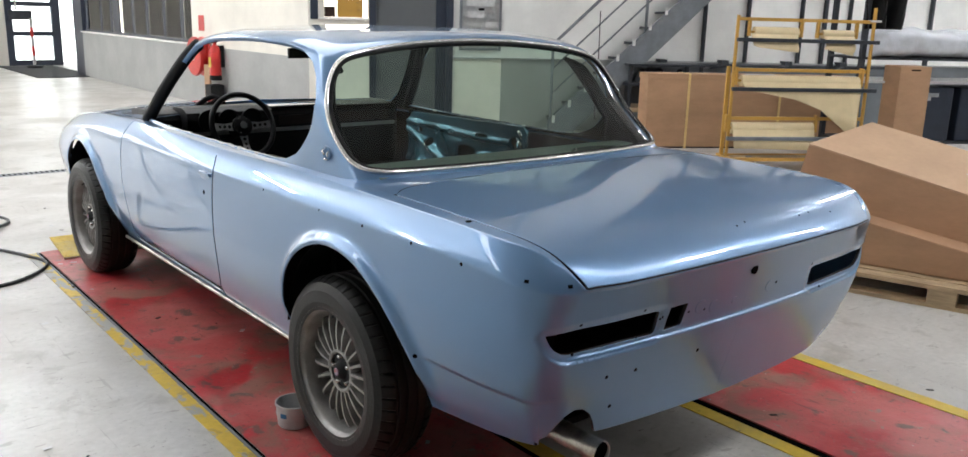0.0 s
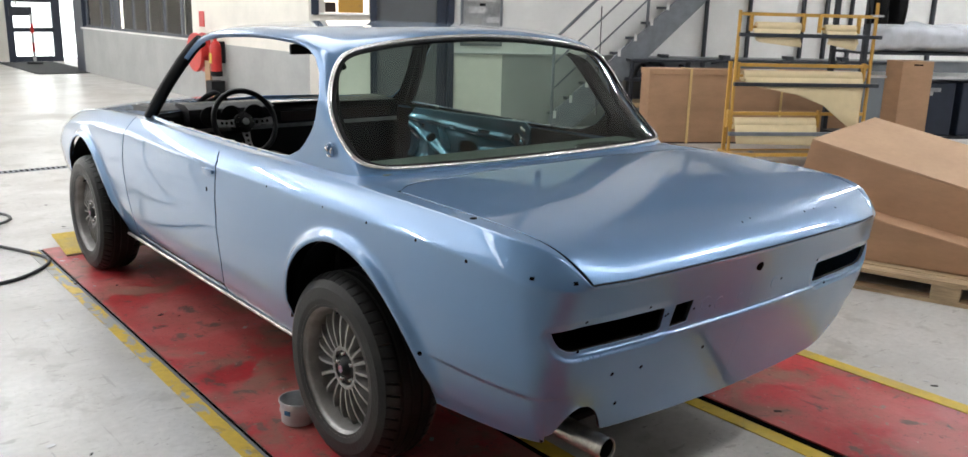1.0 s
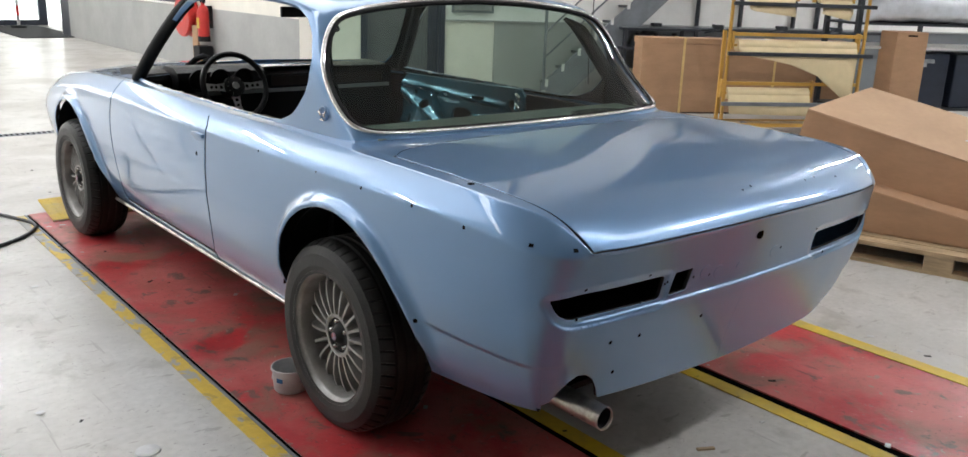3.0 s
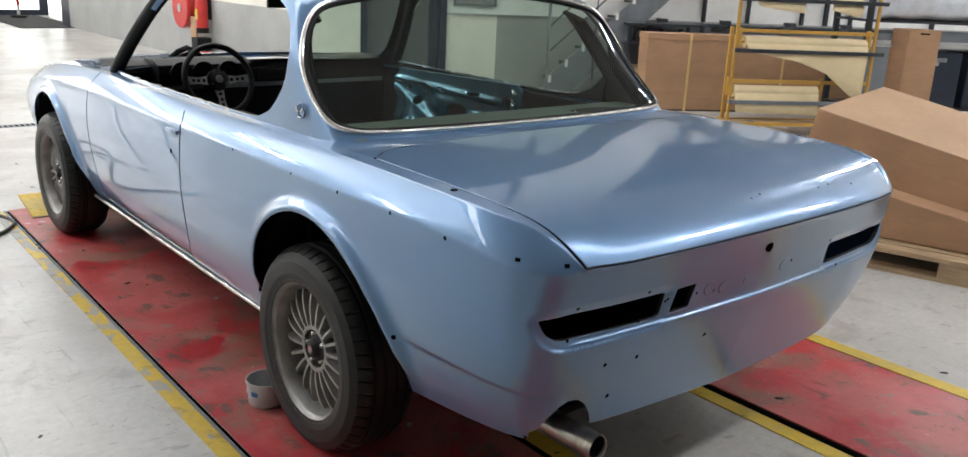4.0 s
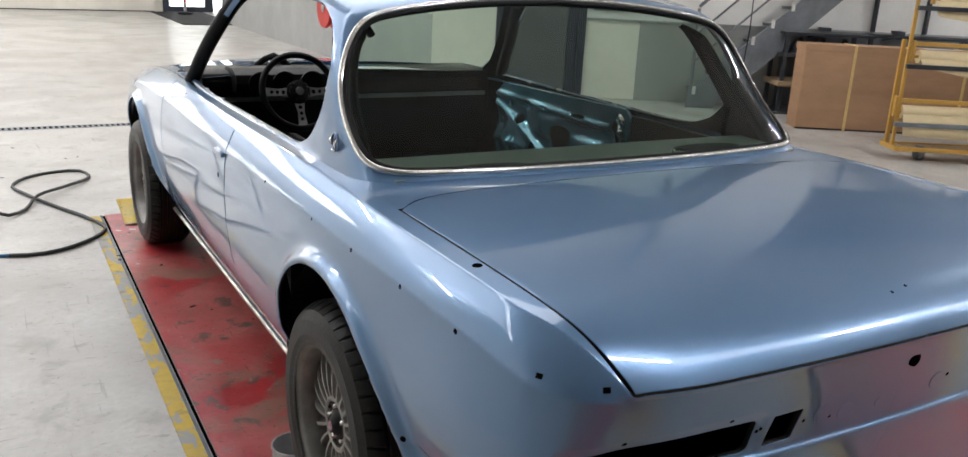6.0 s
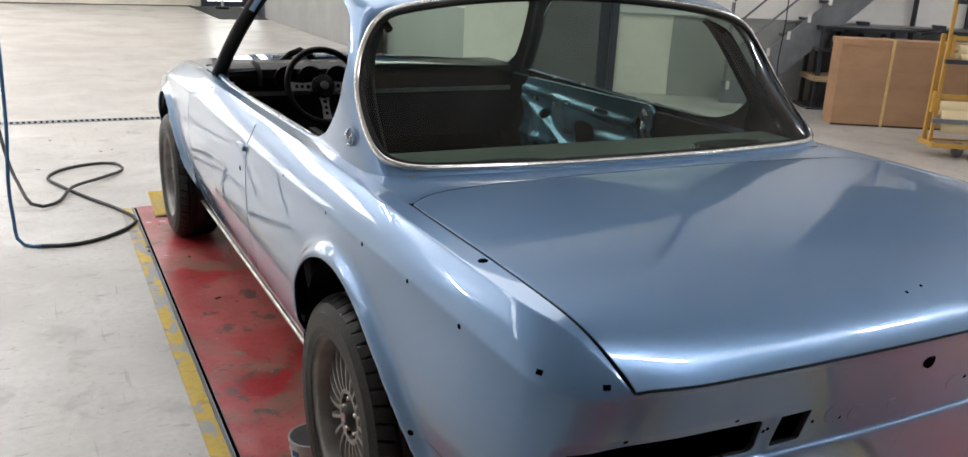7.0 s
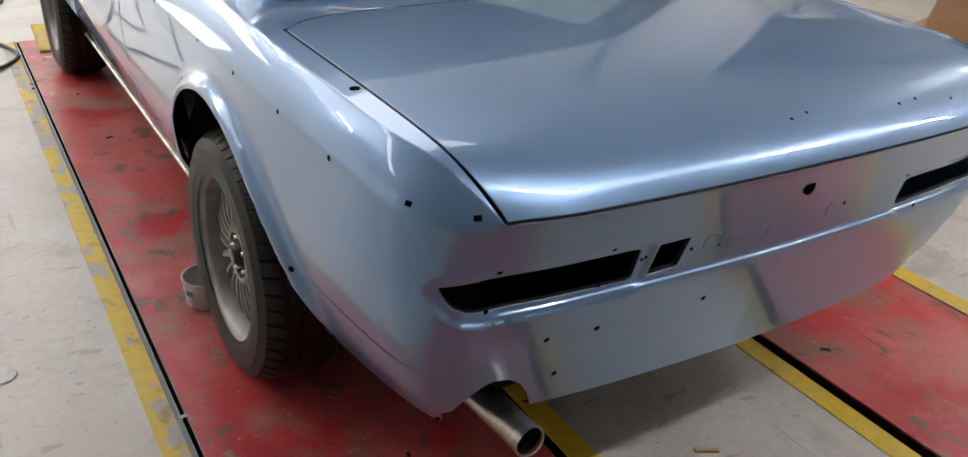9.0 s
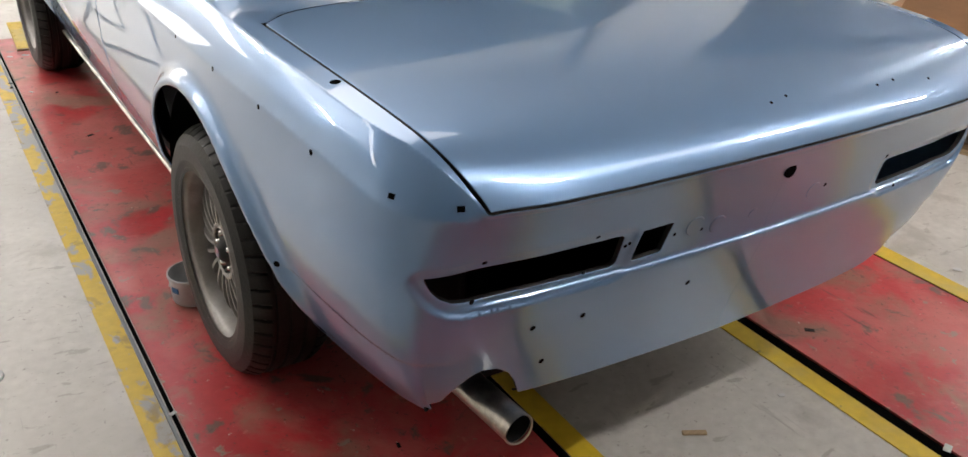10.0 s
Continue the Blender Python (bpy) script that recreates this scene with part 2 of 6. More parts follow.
class Sheet:
    """A smooth surface given as a dense grid of points over (u, v); it returns places and normals."""

    def __init__(self, P, us, vs, outward):
        self.P, self.us, self.vs = P, us, vs
        du = np.gradient(P, axis=0)
        dv = np.gradient(P, axis=1)
        N = np.cross(du, dv)
        N /= np.maximum(np.linalg.norm(N, axis=2, keepdims=True), 1e-12)
        mid = (P.shape[0] // 2, P.shape[1] // 2)
        if N[mid] @ np.asarray(outward, float) < 0:
            N = -N
        self.N = N

    def _at(self, A, u, v):
        fu = np.clip((np.asarray(u) - self.us[0]) / (self.us[1] - self.us[0]), 0, len(self.us) - 1.001)
        fv = np.clip((np.asarray(v) - self.vs[0]) / (self.vs[1] - self.vs[0]), 0, len(self.vs) - 1.001)
        i, j = fu.astype(int), fv.astype(int)
        a, b = (fu - i)[..., None], (fv - j)[..., None]
        return (A[i, j] * (1 - a) + A[i + 1, j] * a) * (1 - b) + (A[i, j + 1] * (1 - a) + A[i + 1, j + 1] * a) * b

    def at(self, u, v):
        return self._at(self.P, u, v)

    def normal(self, u, v):
        n = self._at(self.N, u, v)
        return n / np.linalg.norm(n, axis=-1, keepdims=True)

    def find(self, places, axes, mask):
        """(u, v) of the points whose two coordinates along axes are given; mask picks the stretch of the grid."""
        Q = self.P[..., list(axes)]
        out = []
        for p in places:
            d = ((Q - np.asarray(p)) ** 2).sum(-1) + np.where(mask, 0, 1e3)
            i, j = np.unravel_index(np.argmin(d), d.shape)
            u, v = self.us[i], self.vs[j]
            for _ in range(4):
                e = 0.002
                c = self.at(u, v)[list(axes)]
                J = np.stack([(self.at(u + e, v)[list(axes)] - c) / e, (self.at(u, v + e)[list(axes)] - c) / e], 1)
                if abs(np.linalg.det(J)) < 1e-6:
                    break
                s_ = np.clip(np.linalg.solve(J, np.asarray(p) - c), -0.03, 0.03)
                u, v = u + s_[0], v + s_[1]
            out.append((u, v))
        return np.array(out)


def dense(loop, h):
    loop = np.asarray(loop, float)
    out = []
    for a, b in zip(loop, np.roll(loop, -1, axis=0)):
        k = max(1, int(np.ceil(np.linalg.norm(b - a) / h)))
        out += [a + (b - a) * i / k for i in range(k)]
    return np.array(out)


def inside(pts, loop):
    x, y = pts[:, 0], pts[:, 1]
    r = np.zeros(len(pts), bool)
    for (x0, y0), (x1, y1) in zip(loop, np.roll(loop, -1, axis=0)):
        if y0 != y1:
            c = ((y0 > y) != (y1 > y)) & (x < (x1 - x0) * (y - y0) / (y1 - y0) + x0)
            r ^= c
    return r


def panel_data(sheet, outer, holes=(), hu=0.03, hv=0.012, edge=0.012, flange=0.02, scale=(1.0, 1.0), no_flange=(), extra=None, wide=()):
    """Triangulates a stretch of a sheet inside outer and outside the holes (loops of (u, v)) with inward-turned edges."""
    from mathutils.geometry import delaunay_2d_cdt
    sc = np.array(scale)
    loops = [dense(np.asarray(l) * sc, edge) for l in (outer, *holes)]
    lo, hi = loops[0].min(0), loops[0].max(0)
    gu, gv = np.meshgrid(np.arange(lo[0] + hu / 2, hi[0], hu), np.arange(lo[1] + hv / 2, hi[1], hv), indexing="ij")
    gu[:, ::2] += hu / 2
    pts = np.stack([gu.ravel(), gv.ravel()], 1)
    if extra is not None:
        pts = np.concatenate([pts, np.asarray(extra) * sc])
    keep = inside(pts, loops[0])
    for l in loops[1:]:
        keep &= ~inside(pts, l)
    pts = pts[keep]
    edge_pts = np.concatenate(loops)
    far = np.ones(len(pts), bool)
    for k in range(0, len(pts), 2000):
        d = ((pts[k:k + 2000, None] - edge_pts[None]) ** 2).sum(-1).min(1)
        far[k:k + 2000] = d > (0.45 * min(hu, hv, edge)) ** 2
    pts = pts[far]
    allp, edges, n = [], [], 0
    for l in loops:
        allp += list(l)
        edges += [(n + i, n + (i + 1) % len(l)) for i in range(len(l))]
        n += len(l)
    allp += list(pts)
    vo, _, fo, orig, _, _ = delaunay_2d_cdt([Vector(p) for p in allp], edges, [], 0, 1e-6)
    V = np.array([tuple(v) for v in vo])
    F = np.array([tuple(f) for f in fo if len(f) == 3])
    c = V[F].mean(1)
    keep = inside(c, loops[0])
    for l in loops[1:]:
        keep &= ~inside(c, l)
    F = F[keep]
    UV = V / sc
    P, N = sheet.at(UV[:, 0], UV[:, 1]), sheet.normal(UV[:, 0], UV[:, 1])
    g = np.cross(P[F[:, 1]] - P[F[:, 0]], P[F[:, 2]] - P[F[:, 0]])
    flip = (g * N[F[:, 0]]).sum(1) < 0
    F[flip] = F[flip][:, ::-1]
    verts, norms, faces, deep = list(P), list(N), [tuple(f) for f in F], []
    for k, l in enumerate(loops):
        if flange <= 0 or k in no_flange:
            continue
        w = l / sc
        A, B = sheet.at(w[:, 0], w[:, 1]), sheet.normal(w[:, 0], w[:, 1])
        T = np.roll(A, -1, 0) - np.roll(A, 1, 0)
        T /= np.maximum(np.linalg.norm(T, axis=1, keepdims=True), 1e-9)
        O = np.cross(T, B)
        ctr = A.mean(0)
        s0 = np.sign(((A - ctr) * O).sum(1).mean()) * (1 if k == 0 else -1)
        O = O * s0
        depth = wide[k] if k < len(wide) else flange
        m0 = len(verts)
        r = 0.0016
        rings = [(A, 0.75 * B + 0.25 * O), (A + O * r * 0.7 - B * r * 0.8, 0.4 * B + 0.9 * O), (A + O * r * 0.7 - B * depth, O)]
        for pos, nor in rings:
            verts += list(pos)
            norms += list(nor / np.linalg.norm(nor, axis=1, keepdims=True))
        L = len(l)
        for q in range(2):
            for i in range(L):
                j = (i + 1) % L
                f = (m0 + q * L + i, m0 + q * L + j, m0 + (q + 1) * L + j, m0 + (q + 1) * L + i)
                a, b_, c_ = (np.array(verts[x]) for x in f[:3])
                if np.cross(b_ - a, c_ - a) @ np.array(norms[f[0]]) < 0:
                    f = f[::-1]
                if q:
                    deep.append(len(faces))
                faces.append(f)
    return np.array(verts), np.array(norms), faces, deep


def mirrored(data):
    """The data of a left half and its mirror image across the plane x = 0, joined."""
    v, n, f, deep = data
    k = len(v)
    s_ = np.array([-1, 1, 1])
    return np.concatenate([v, v * s_]), np.concatenate([n, n * s_]), list(f) + [tuple(i + k for i in g[::-1]) for g in f], list(deep) + [i + len(f) for i in deep]


def flipped(data):
    v, n, f, deep = data
    s_ = np.array([-1, 1, 1])
    return v * s_, n * s_, [g[::-1] for g in f], deep


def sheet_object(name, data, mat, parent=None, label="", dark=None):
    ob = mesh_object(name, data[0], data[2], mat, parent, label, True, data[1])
    # deep flange faces turn black: shade in gaps and openings put into the colour
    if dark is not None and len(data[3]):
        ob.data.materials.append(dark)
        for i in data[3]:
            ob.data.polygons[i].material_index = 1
    return ob


# ---------------------------------------------------------------- the car's surfaces (left half, x < 0; the tail at y = 0.1, the nose at y = 4.6)
GUIDE = [(0, .112), (.25, .114), (.45, .121), (.58, .131), (.66, .147), (.72, .167), (.765, .196), (.787, .228), (.807, .29), (.820, .37), (.831, .48), (.841, .63),
         (.849, .87), (.852, 1.3), (.852, 2.0), (.85, 2.8), (.842, 3.4), (.825, 3.9), (.79, 4.3), (.74, 4.5), (.66, 4.6)]
NU = 1120
guide, guide_len = spline([(-x, y) for x, y in GUIDE], NU)
US = np.linspace(0, guide_len, NU)
VL = [0, .07, .17, .26, .285, .38, .52, .60, .70]
VS = np.linspace(0, .70, 281)


def u_of(x, y):
    return US[np.argmin(((guide - (-x, y)) ** 2).sum(1))]


# at each station along the guide: inward offsets and heights of nine levels from the lower edge to the top edge
STATIONS = [
    (u_of(0, .112), [-.115, -.092, -.064, -.042, -.049, -.037, -.007, -.004, -.001], [.335, .43, .53, .610, .618, .69, .790, .797, .803]),
    (u_of(.50, .124), [-.112, -.094, -.068, -.047, -.054, -.042, -.009, -.005, -.002], [.350, .435, .53, .610, .618, .69, .790, .797, .803]),
    (u_of(.645, .143), [-.110, -.088, -.060, -.042, -.049, -.037, -.008, -.005, -.002], [.368, .44, .525, .610, .618, .69, .791, .798, .804]),
    (u_of(.685, .154), [-.122, -.084, -.054, -.034, -.036, -.029, -.005, -.005, -.005], [.358, .430, .522, .610, .620, .69, .793, .802, .809]),
    (u_of(.72, .167), [-.124, -.080, -.048, -.026, -.025, -.018, -.001, -.013, -.046], [.356, .430, .52, .608, .622, .69, .798, .840, .858]),
    (u_of(.765, .196), [-.122, -.074, -.040, -.017, -.014, -.006, 0, -.028, -.070], [.354, .430, .52, .605, .625, .69, .803, .859, .884]),
    (u_of(.787, .228), [-.118, -.068, -.034, -.012, -.009, -.002, 0, -.036, -.079], [.351, .43, .52, .602, .627, .69, .806, .869, .893]),
    (u_of(.807, .29), [-.114, -.064, -.031, -.010, -.007, 0, 0, -.044, -.086], [.347, .43, .52, .60, .63, .70, .816, .881, .900]),
    (u_of(.820, .37), [-.110, -.062, -.030, -.010, -.006, 0, -.001, -.049, -.092], [.343, .43, .52, .60, .63, .70, .829, .890, .906]),
    (u_of(.841, .63), [-.100, -.060, -.030, -.010, -.006, 0, -.004, -.072, -.104], [.336, .42, .515, .60, .625, .70, .842, .909, .916]),
    (u_of(.849, .87), [-.090, -.062, -.034, -.011, -.006, 0, -.007, -.086, -.109], [.33, .41, .49, .585, .615, .70, .840, .910, .919]),
    (u_of(.852, 1.3), [-.095, -.062, -.032, -.010, -.005, 0, -.010, -.080, -.118], [.285, .37, .46, .57, .605, .70, .838, .912, .917]),
    (u_of(.852, 2.0), [-.100, -.062, -.032, -.010, -.005, 0, -.011, -.068, -.118], [.285, .36, .46, .57, .605, .70, .836, .888, .908]),
    (u_of(.85, 2.8), [-.100, -.062, -.032, -.010, -.005, 0, -.012, -.054, -.100], [.285, .36, .46, .57, .605, .70, .836, .882, .912]),
    (u_of(.842, 3.4), [-.100, -.062, -.032, -.010, -.005, 0, -.014, -.058, -.120], [.285, .36, .46, .57, .605, .70, .825, .868, .892]),
    (u_of(.825, 3.9), [-.100, -.062, -.032, -.010, -.005, 0, -.018, -.058, -.125], [.29, .36, .46, .56, .59, .67, .785, .828, .852]),
    (u_of(.79, 4.3), [-.100, -.062, -.032, -.010, -.005, 0, -.020, -.06, -.125], [.30, .36, .45, .53, .56, .62, .71, .755, .785]),
    (guide_len, [-.100, -.062, -.032, -.010, -.005, 0, -.020, -.06, -.125], [.31, .36, .44, .50, .52, .56, .62, .655, .685]),
]
ku = [k[0] for k in STATIONS]
off_u = pchip(ku, np.array([k[1] for k in STATIONS]), US)
z_u = pchip(ku, np.array([k[2] for k in STATIONS]), US)


def creased(levels, bulge):
    """Adds levels beside the shoulder's lower crease and its crest, so that both read as folds."""
    rows, vs = [], []
    for i, v in enumerate(VL):
        rows.append(levels[:, i])
        vs.append(v)
        if i == 6:
            a, b = levels[:, 6], levels[:, 7]
            for k, w in ((.10, .10), (.45, .75), (.87, .35)):
                rows.append(a + (b - a) * k + bulge * (a - b) * w)
                vs.append(.52 + .08 * k)
        if i == 7:
            rows.append(levels[:, 7] + (levels[:, 8] - levels[:, 7]) * .12)
            vs.append(.612)
    return vs, np.stack(rows, 1)


vl2, off_u = creased(off_u, .13)
_, z_u = creased(z_u, -.10)
off = blur(blur(pchip(vl2, off_u.T, VS).T, 4, 0), 1.2, 1)
hgt = blur(blur(pchip(vl2, z_u.T, VS).T, 4, 0), 1.2, 1)
tan_g = np.gradient(guide, axis=0)
tan_g /= np.linalg.norm(tan_g, axis=1, keepdims=True)
nor_g = np.stack([-tan_g[:, 1], tan_g[:, 0]], 1)
if nor_g[NU // 2, 0] > 0:
    nor_g = -nor_g
BODY = np.concatenate([guide[:, None] + nor_g[:, None] * off[..., None], hgt[..., None]], 2)
# beside the boot lid the shoulder rises to a crest, and a flat strip leads from there to the lid's edge
LID_EDGE = [(-.670, .150, .804), (-.676, .165, .822), (-.687, .186, .844), (-.703, .218, .872), (-.716, .272, .893), (-.726, .355, .905), (-.732, .453, .911), (-.736, .568, .915), (-.739, .702, .917), (-.741, .855, .919)]
u_c, u_d = u_of(.672, .151), u_of(.849, .87)
s_of = np.clip((US - u_c) / (u_d - u_c), 0, 1)
tail_off = np.where(US < u_c, np.exp(-((US - u_c) / .02) ** 2), np.where(US > u_d, np.exp(-((US - u_d) / .18) ** 2), 1.0))


def pull(curve, v_at, weight):
    c, _ = spline(curve, 200)
    want = np.stack([np.interp(s_of, np.linspace(0, 1, 200), c[:, k]) for k in range(3)], 1)
    now = BODY[:, np.argmin(abs(VS - v_at))]
    d = (want - now)
    d[US < u_c] = d[US >= u_c][0]
    d[US > u_d] = d[US <= u_d][-1]
    BODY[...] += (d * tail_off[:, None])[:, None] * weight[None, :, None]


pull(LID_EDGE, .70, np.interp(VS, [.52, .70], [0, 1]))
# the flank runs evenly forward of the corner
even = np.clip((BODY[..., 1] - .26) / .2, 0, 1) * (BODY[..., 0] < -.5)
BODY = BODY * (1 - even[..., None]) + blur(BODY, 16, 0) * even[..., None]
# the upper flank stays upright up to the crease
i38, i52 = np.argmin(abs(VS - .38)), np.argmin(abs(VS - .52))
tv = np.linspace(0, 1, i52 - i38 + 1)[None]
bend = np.interp(US, [u_of(.72, .167), u_of(.807, .29)], [1.0, 2.0])[:, None]
low_e, top_e = BODY[:, i38].copy(), BODY[:, i52].copy()
upper = low_e[:, None] + (top_e - low_e)[:, None] * np.stack([tv ** bend, tv ** bend, np.broadcast_to(tv, (NU, tv.shape[1]))], 2)
BODY[:, i38:i52 + 1] = np.where((US > u_c + .02)[:, None, None], upper, BODY[:, i38:i52 + 1])
# shoulder section: a crease, a convex rise to the crest, and a flat strip from there to the lid's edge
rail_c = BODY[:, np.argmin(abs(VS - .52))].copy()
rail_l = BODY[:, -1].copy()
ahead = np.clip((US - u_c) / .02, 0, 1)[:, None]
rail_l = rail_l * (1 - ahead) + blur(rail_l, 5, 0) * ahead
run_in = rail_l - rail_c
run_in[:, 2] = 0
flat_len = np.maximum(np.linalg.norm(run_in, axis=1), 1e-6)
run_in /= flat_len[:, None]
strip_w = np.interp(US, [u_c, u_c + .06, u_c + .25, u_d, u_of(.852, 1.3), guide_len], [0, .006, .044, .042, .036, .03])
strip_w = np.minimum(blur(strip_w, 10, 0), flat_len * .55)
rail_k = rail_l - run_in * strip_w[:, None]
rail_k[:, 2] -= strip_w * .10
chord = rail_k - rail_c
perp = -run_in * chord[:, 2:3] + np.array([0, 0, 1.0]) * (chord * run_in).sum(1)[:, None]
ctrl = (rail_c + rail_k) / 2 + perp * .5 * math.tan(radians(11))
tq = np.clip((VS - .52) / .10, 0, 1)[None, :, None]
arc = rail_c[:, None] * (1 - tq) ** 2 + 2 * ctrl[:, None] * tq * (1 - tq) + rail_k[:, None] * tq ** 2
tk = np.clip((VS - .62) / .08, 0, 1)[None, :, None]
shoulder = np.where(tk > 0, rail_k[:, None] * (1 - tk) + rail_l[:, None] * tk, arc)
use = (np.clip((US - u_c + .004) / .03, 0, 1)[:, None] * (VS >= .52)[None])[..., None]
BODY = BODY * (1 - use) + shoulder * use
# flared lips round the wheel openings
ARCHES = [(1.005, .372, .378), (3.64, .365, .372)]
for yc, zc, rr in ARCHES:
    r = np.hypot(BODY[..., 1] - yc, BODY[..., 2] - zc)
    lip = 0.026 * np.exp(-(((r - rr - .008) / .022) ** 2)) * np.clip((BODY[..., 2] - .35) / .12, 0, 1) * (BODY[..., 0] < -.6)
    BODY[..., 0] -= lip
# the pressed line above the bumper, from behind the wheel round to the tail
line_z = np.interp(US, [u_of(.60, .137), u_of(.72, .178), u_of(.841, .63)], [.492, .500, .513])
fade = np.clip((US - u_of(.66, .147)) / .10, 0, 1) * np.clip((u_of(.841, .66) - US) / .05, 0, 1)
step_in = .006 / (1 + np.exp((BODY[..., 2] - line_z[:, None]) / .0022)) * np.clip(1 - (line_z[:, None] - BODY[..., 2]) / .12, 0, 1) * fade[:, None]
BODY[..., :2] -= nor_g[:, None] * step_in[..., None]
# the shallow recess round each tail lamp
LAMP = [(-.745, .690), (-.71, .691), (-.64, .691), (-.52, .691), (-.385, .691), (-.372, .689), (-.366, .684), (-.367, .660), (-.369, .634), (-.373, .627), (-.384, .622), (-.515, .624), (-.60, .624),
        (-.645, .624), (-.672, .626), (-.697, .632), (-.719, .645), (-.733, .661), (-.743, .679), (-.746, .686)]
tail_zone = (BODY[..., 1] < .33) & (BODY[..., 2] < .76) & (BODY[..., 2] > .5)
px, pz = BODY[..., 0][tail_zone], BODY[..., 2][tail_zone]
ins = inside(np.stack([px, pz], 1), np.array(LAMP))
ld = dense(LAMP, .004)
dist = np.sqrt(((np.stack([px, pz], 1)[:, None] - ld[None]) ** 2).sum(-1)).min(1)
dist[ins] = 0
sm = np.clip((.0225 - dist) / .005, 0, 1)
wx = (.7 + .3 * np.clip((-px - .52) / .17, 0, 1)) * np.clip((.712 - pz) / .02, 0, 1)
dent = (0.008 * sm * sm * (3 - 2 * sm) - 0.001 * np.exp(-(((dist - .025) / .004) ** 2))) * wx
ii = np.where(tail_zone)
BODY[ii[0], ii[1], 1] += dent * np.abs(nor_g[ii[0], 1])
BODY[ii[0], ii[1], 0] += dent * np.abs(nor_g[ii[0], 0])
BODY = blur(blur(BODY, .7, 0), .8, 1)
side = Sheet(BODY, US, VS, (-1, 0, 0))
on_side = (BODY[..., 0] < -.55) & (BODY[..., 1] > .3)
on_tail = BODY[..., 1] < .42
U_CORNER = u_c
U_DECK = u_d


def uv_side(pts):
    return side.find(pts, (1, 2), on_side)


def uv_tail(pts):
    return side.find(pts, (0, 2), on_tail)


def arch_loop(k, a0, a1, n=26):
    yc, zc, rr = ARCHES[k]
    return [(yc + rr * math.cos(a), zc + rr * math.sin(a)) for a in np.linspace(radians(a0), radians(a1), n)]


DOOR_REAR = [(2.036, .903), (1.985, .88), (1.945, .855), (1.925, .83), (1.92, .75), (1.925, .65), (1.945, .55), (1.975, .45), (2.01, .38), (2.045, .338)]
DOOR_FRONT = [(2.975, .908), (2.985, .85), (2.99, .75), (3.0, .6), (3.02, .48), (3.06, .338)]
gap = .0055
rear_line = uv_side(DOOR_REAR)
front_line = uv_side(DOOR_FRONT)
TOP = .70


def quarter_loop(cut):
    """Outline of the rear quarter with the tail, from the tail's middle round to the door."""
    low = [(0.0, 0.0)]
    if cut:
        low += [tuple(p) for p in uv_tail([(-.515, .36), (-.53, .395), (-.55, .425), (-.58, .447), (-.61, .452), (-.635, .44), (-.655, .415), (-.665, .378)])]
    low += [(u_of(.765, .22), 0.0)]
    rear = uv_side([(.655, .40)])
    low += [(rear[0][0], 0.0)]
    arch = [tuple(p) for p in uv_side([(yy, zz) for yy, zz in arch_loop(0, 168, 0)])]
    low += arch
    low += [(arch[-1][0], 0.0), (uv_side([(2.05, .338)])[0][0], 0.0)]
    low += [(u - gap, v) for u, v in rear_line[::-1]]
    low += [(low[-1][0], TOP)]
    low += [(0.0, TOP)]
    return low


lamp_uv = uv_tail(LAMP)
slot_uv = uv_tail([(-.333, .693), (-.300, .694), (-.266, .695), (-.262, .691), (-.268, .655), (-.272, .634), (-.278, .630), (-.310, .629), (-.339, .628), (-.343, .632), (-.339, .66)])

car = empty("car", pose(0, 1.08, 0))


def own(ob):
    """Keeps a part at its world place under the car's base."""
    ob.parent = car
    ob.matrix_parent_inverse = Matrix.Translation((0, -1.08, 0))
    return ob


kw = dict(hu=.022, hv=.011, edge=.009, flange=.022)
fine_kw = dict(hu=.012, hv=.006, edge=.008, flange=.012)
gu, gv = np.meshgrid(np.arange(u_of(.60, .134), u_of(.787, .228), .0045), np.arange(.255, .43, .0045), indexing="ij")
ru, rv = np.meshgrid(np.arange(0, u_of(.60, .134), .012), np.arange(.250, .295, .003), indexing="ij")
fold = np.concatenate([np.stack([gu.ravel(), gv.ravel()], 1), np.stack([ru.ravel(), rv.ravel()], 1)])
left_q = panel_data(side, quarter_loop(True), [lamp_uv, slot_uv], extra=fold, **fine_kw)
right_q = flipped(panel_data(side, quarter_loop(False), [lamp_uv], extra=fold, **fine_kw))
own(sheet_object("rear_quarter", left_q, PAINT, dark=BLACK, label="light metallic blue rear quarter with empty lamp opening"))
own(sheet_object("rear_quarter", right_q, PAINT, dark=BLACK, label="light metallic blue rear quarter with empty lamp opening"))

door_loop = [(u + gap, v) for u, v in rear_line] + [(u - gap, v) for u, v in front_line[::-1]]
door_loop = [(door_loop[0][0], TOP)] + door_loop[1:-1] + [(door_loop[-1][0], TOP)]
door_data = panel_data(side, door_loop, [], **kw)
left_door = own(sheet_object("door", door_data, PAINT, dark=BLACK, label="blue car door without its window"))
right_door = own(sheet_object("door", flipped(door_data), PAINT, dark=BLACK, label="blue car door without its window"))

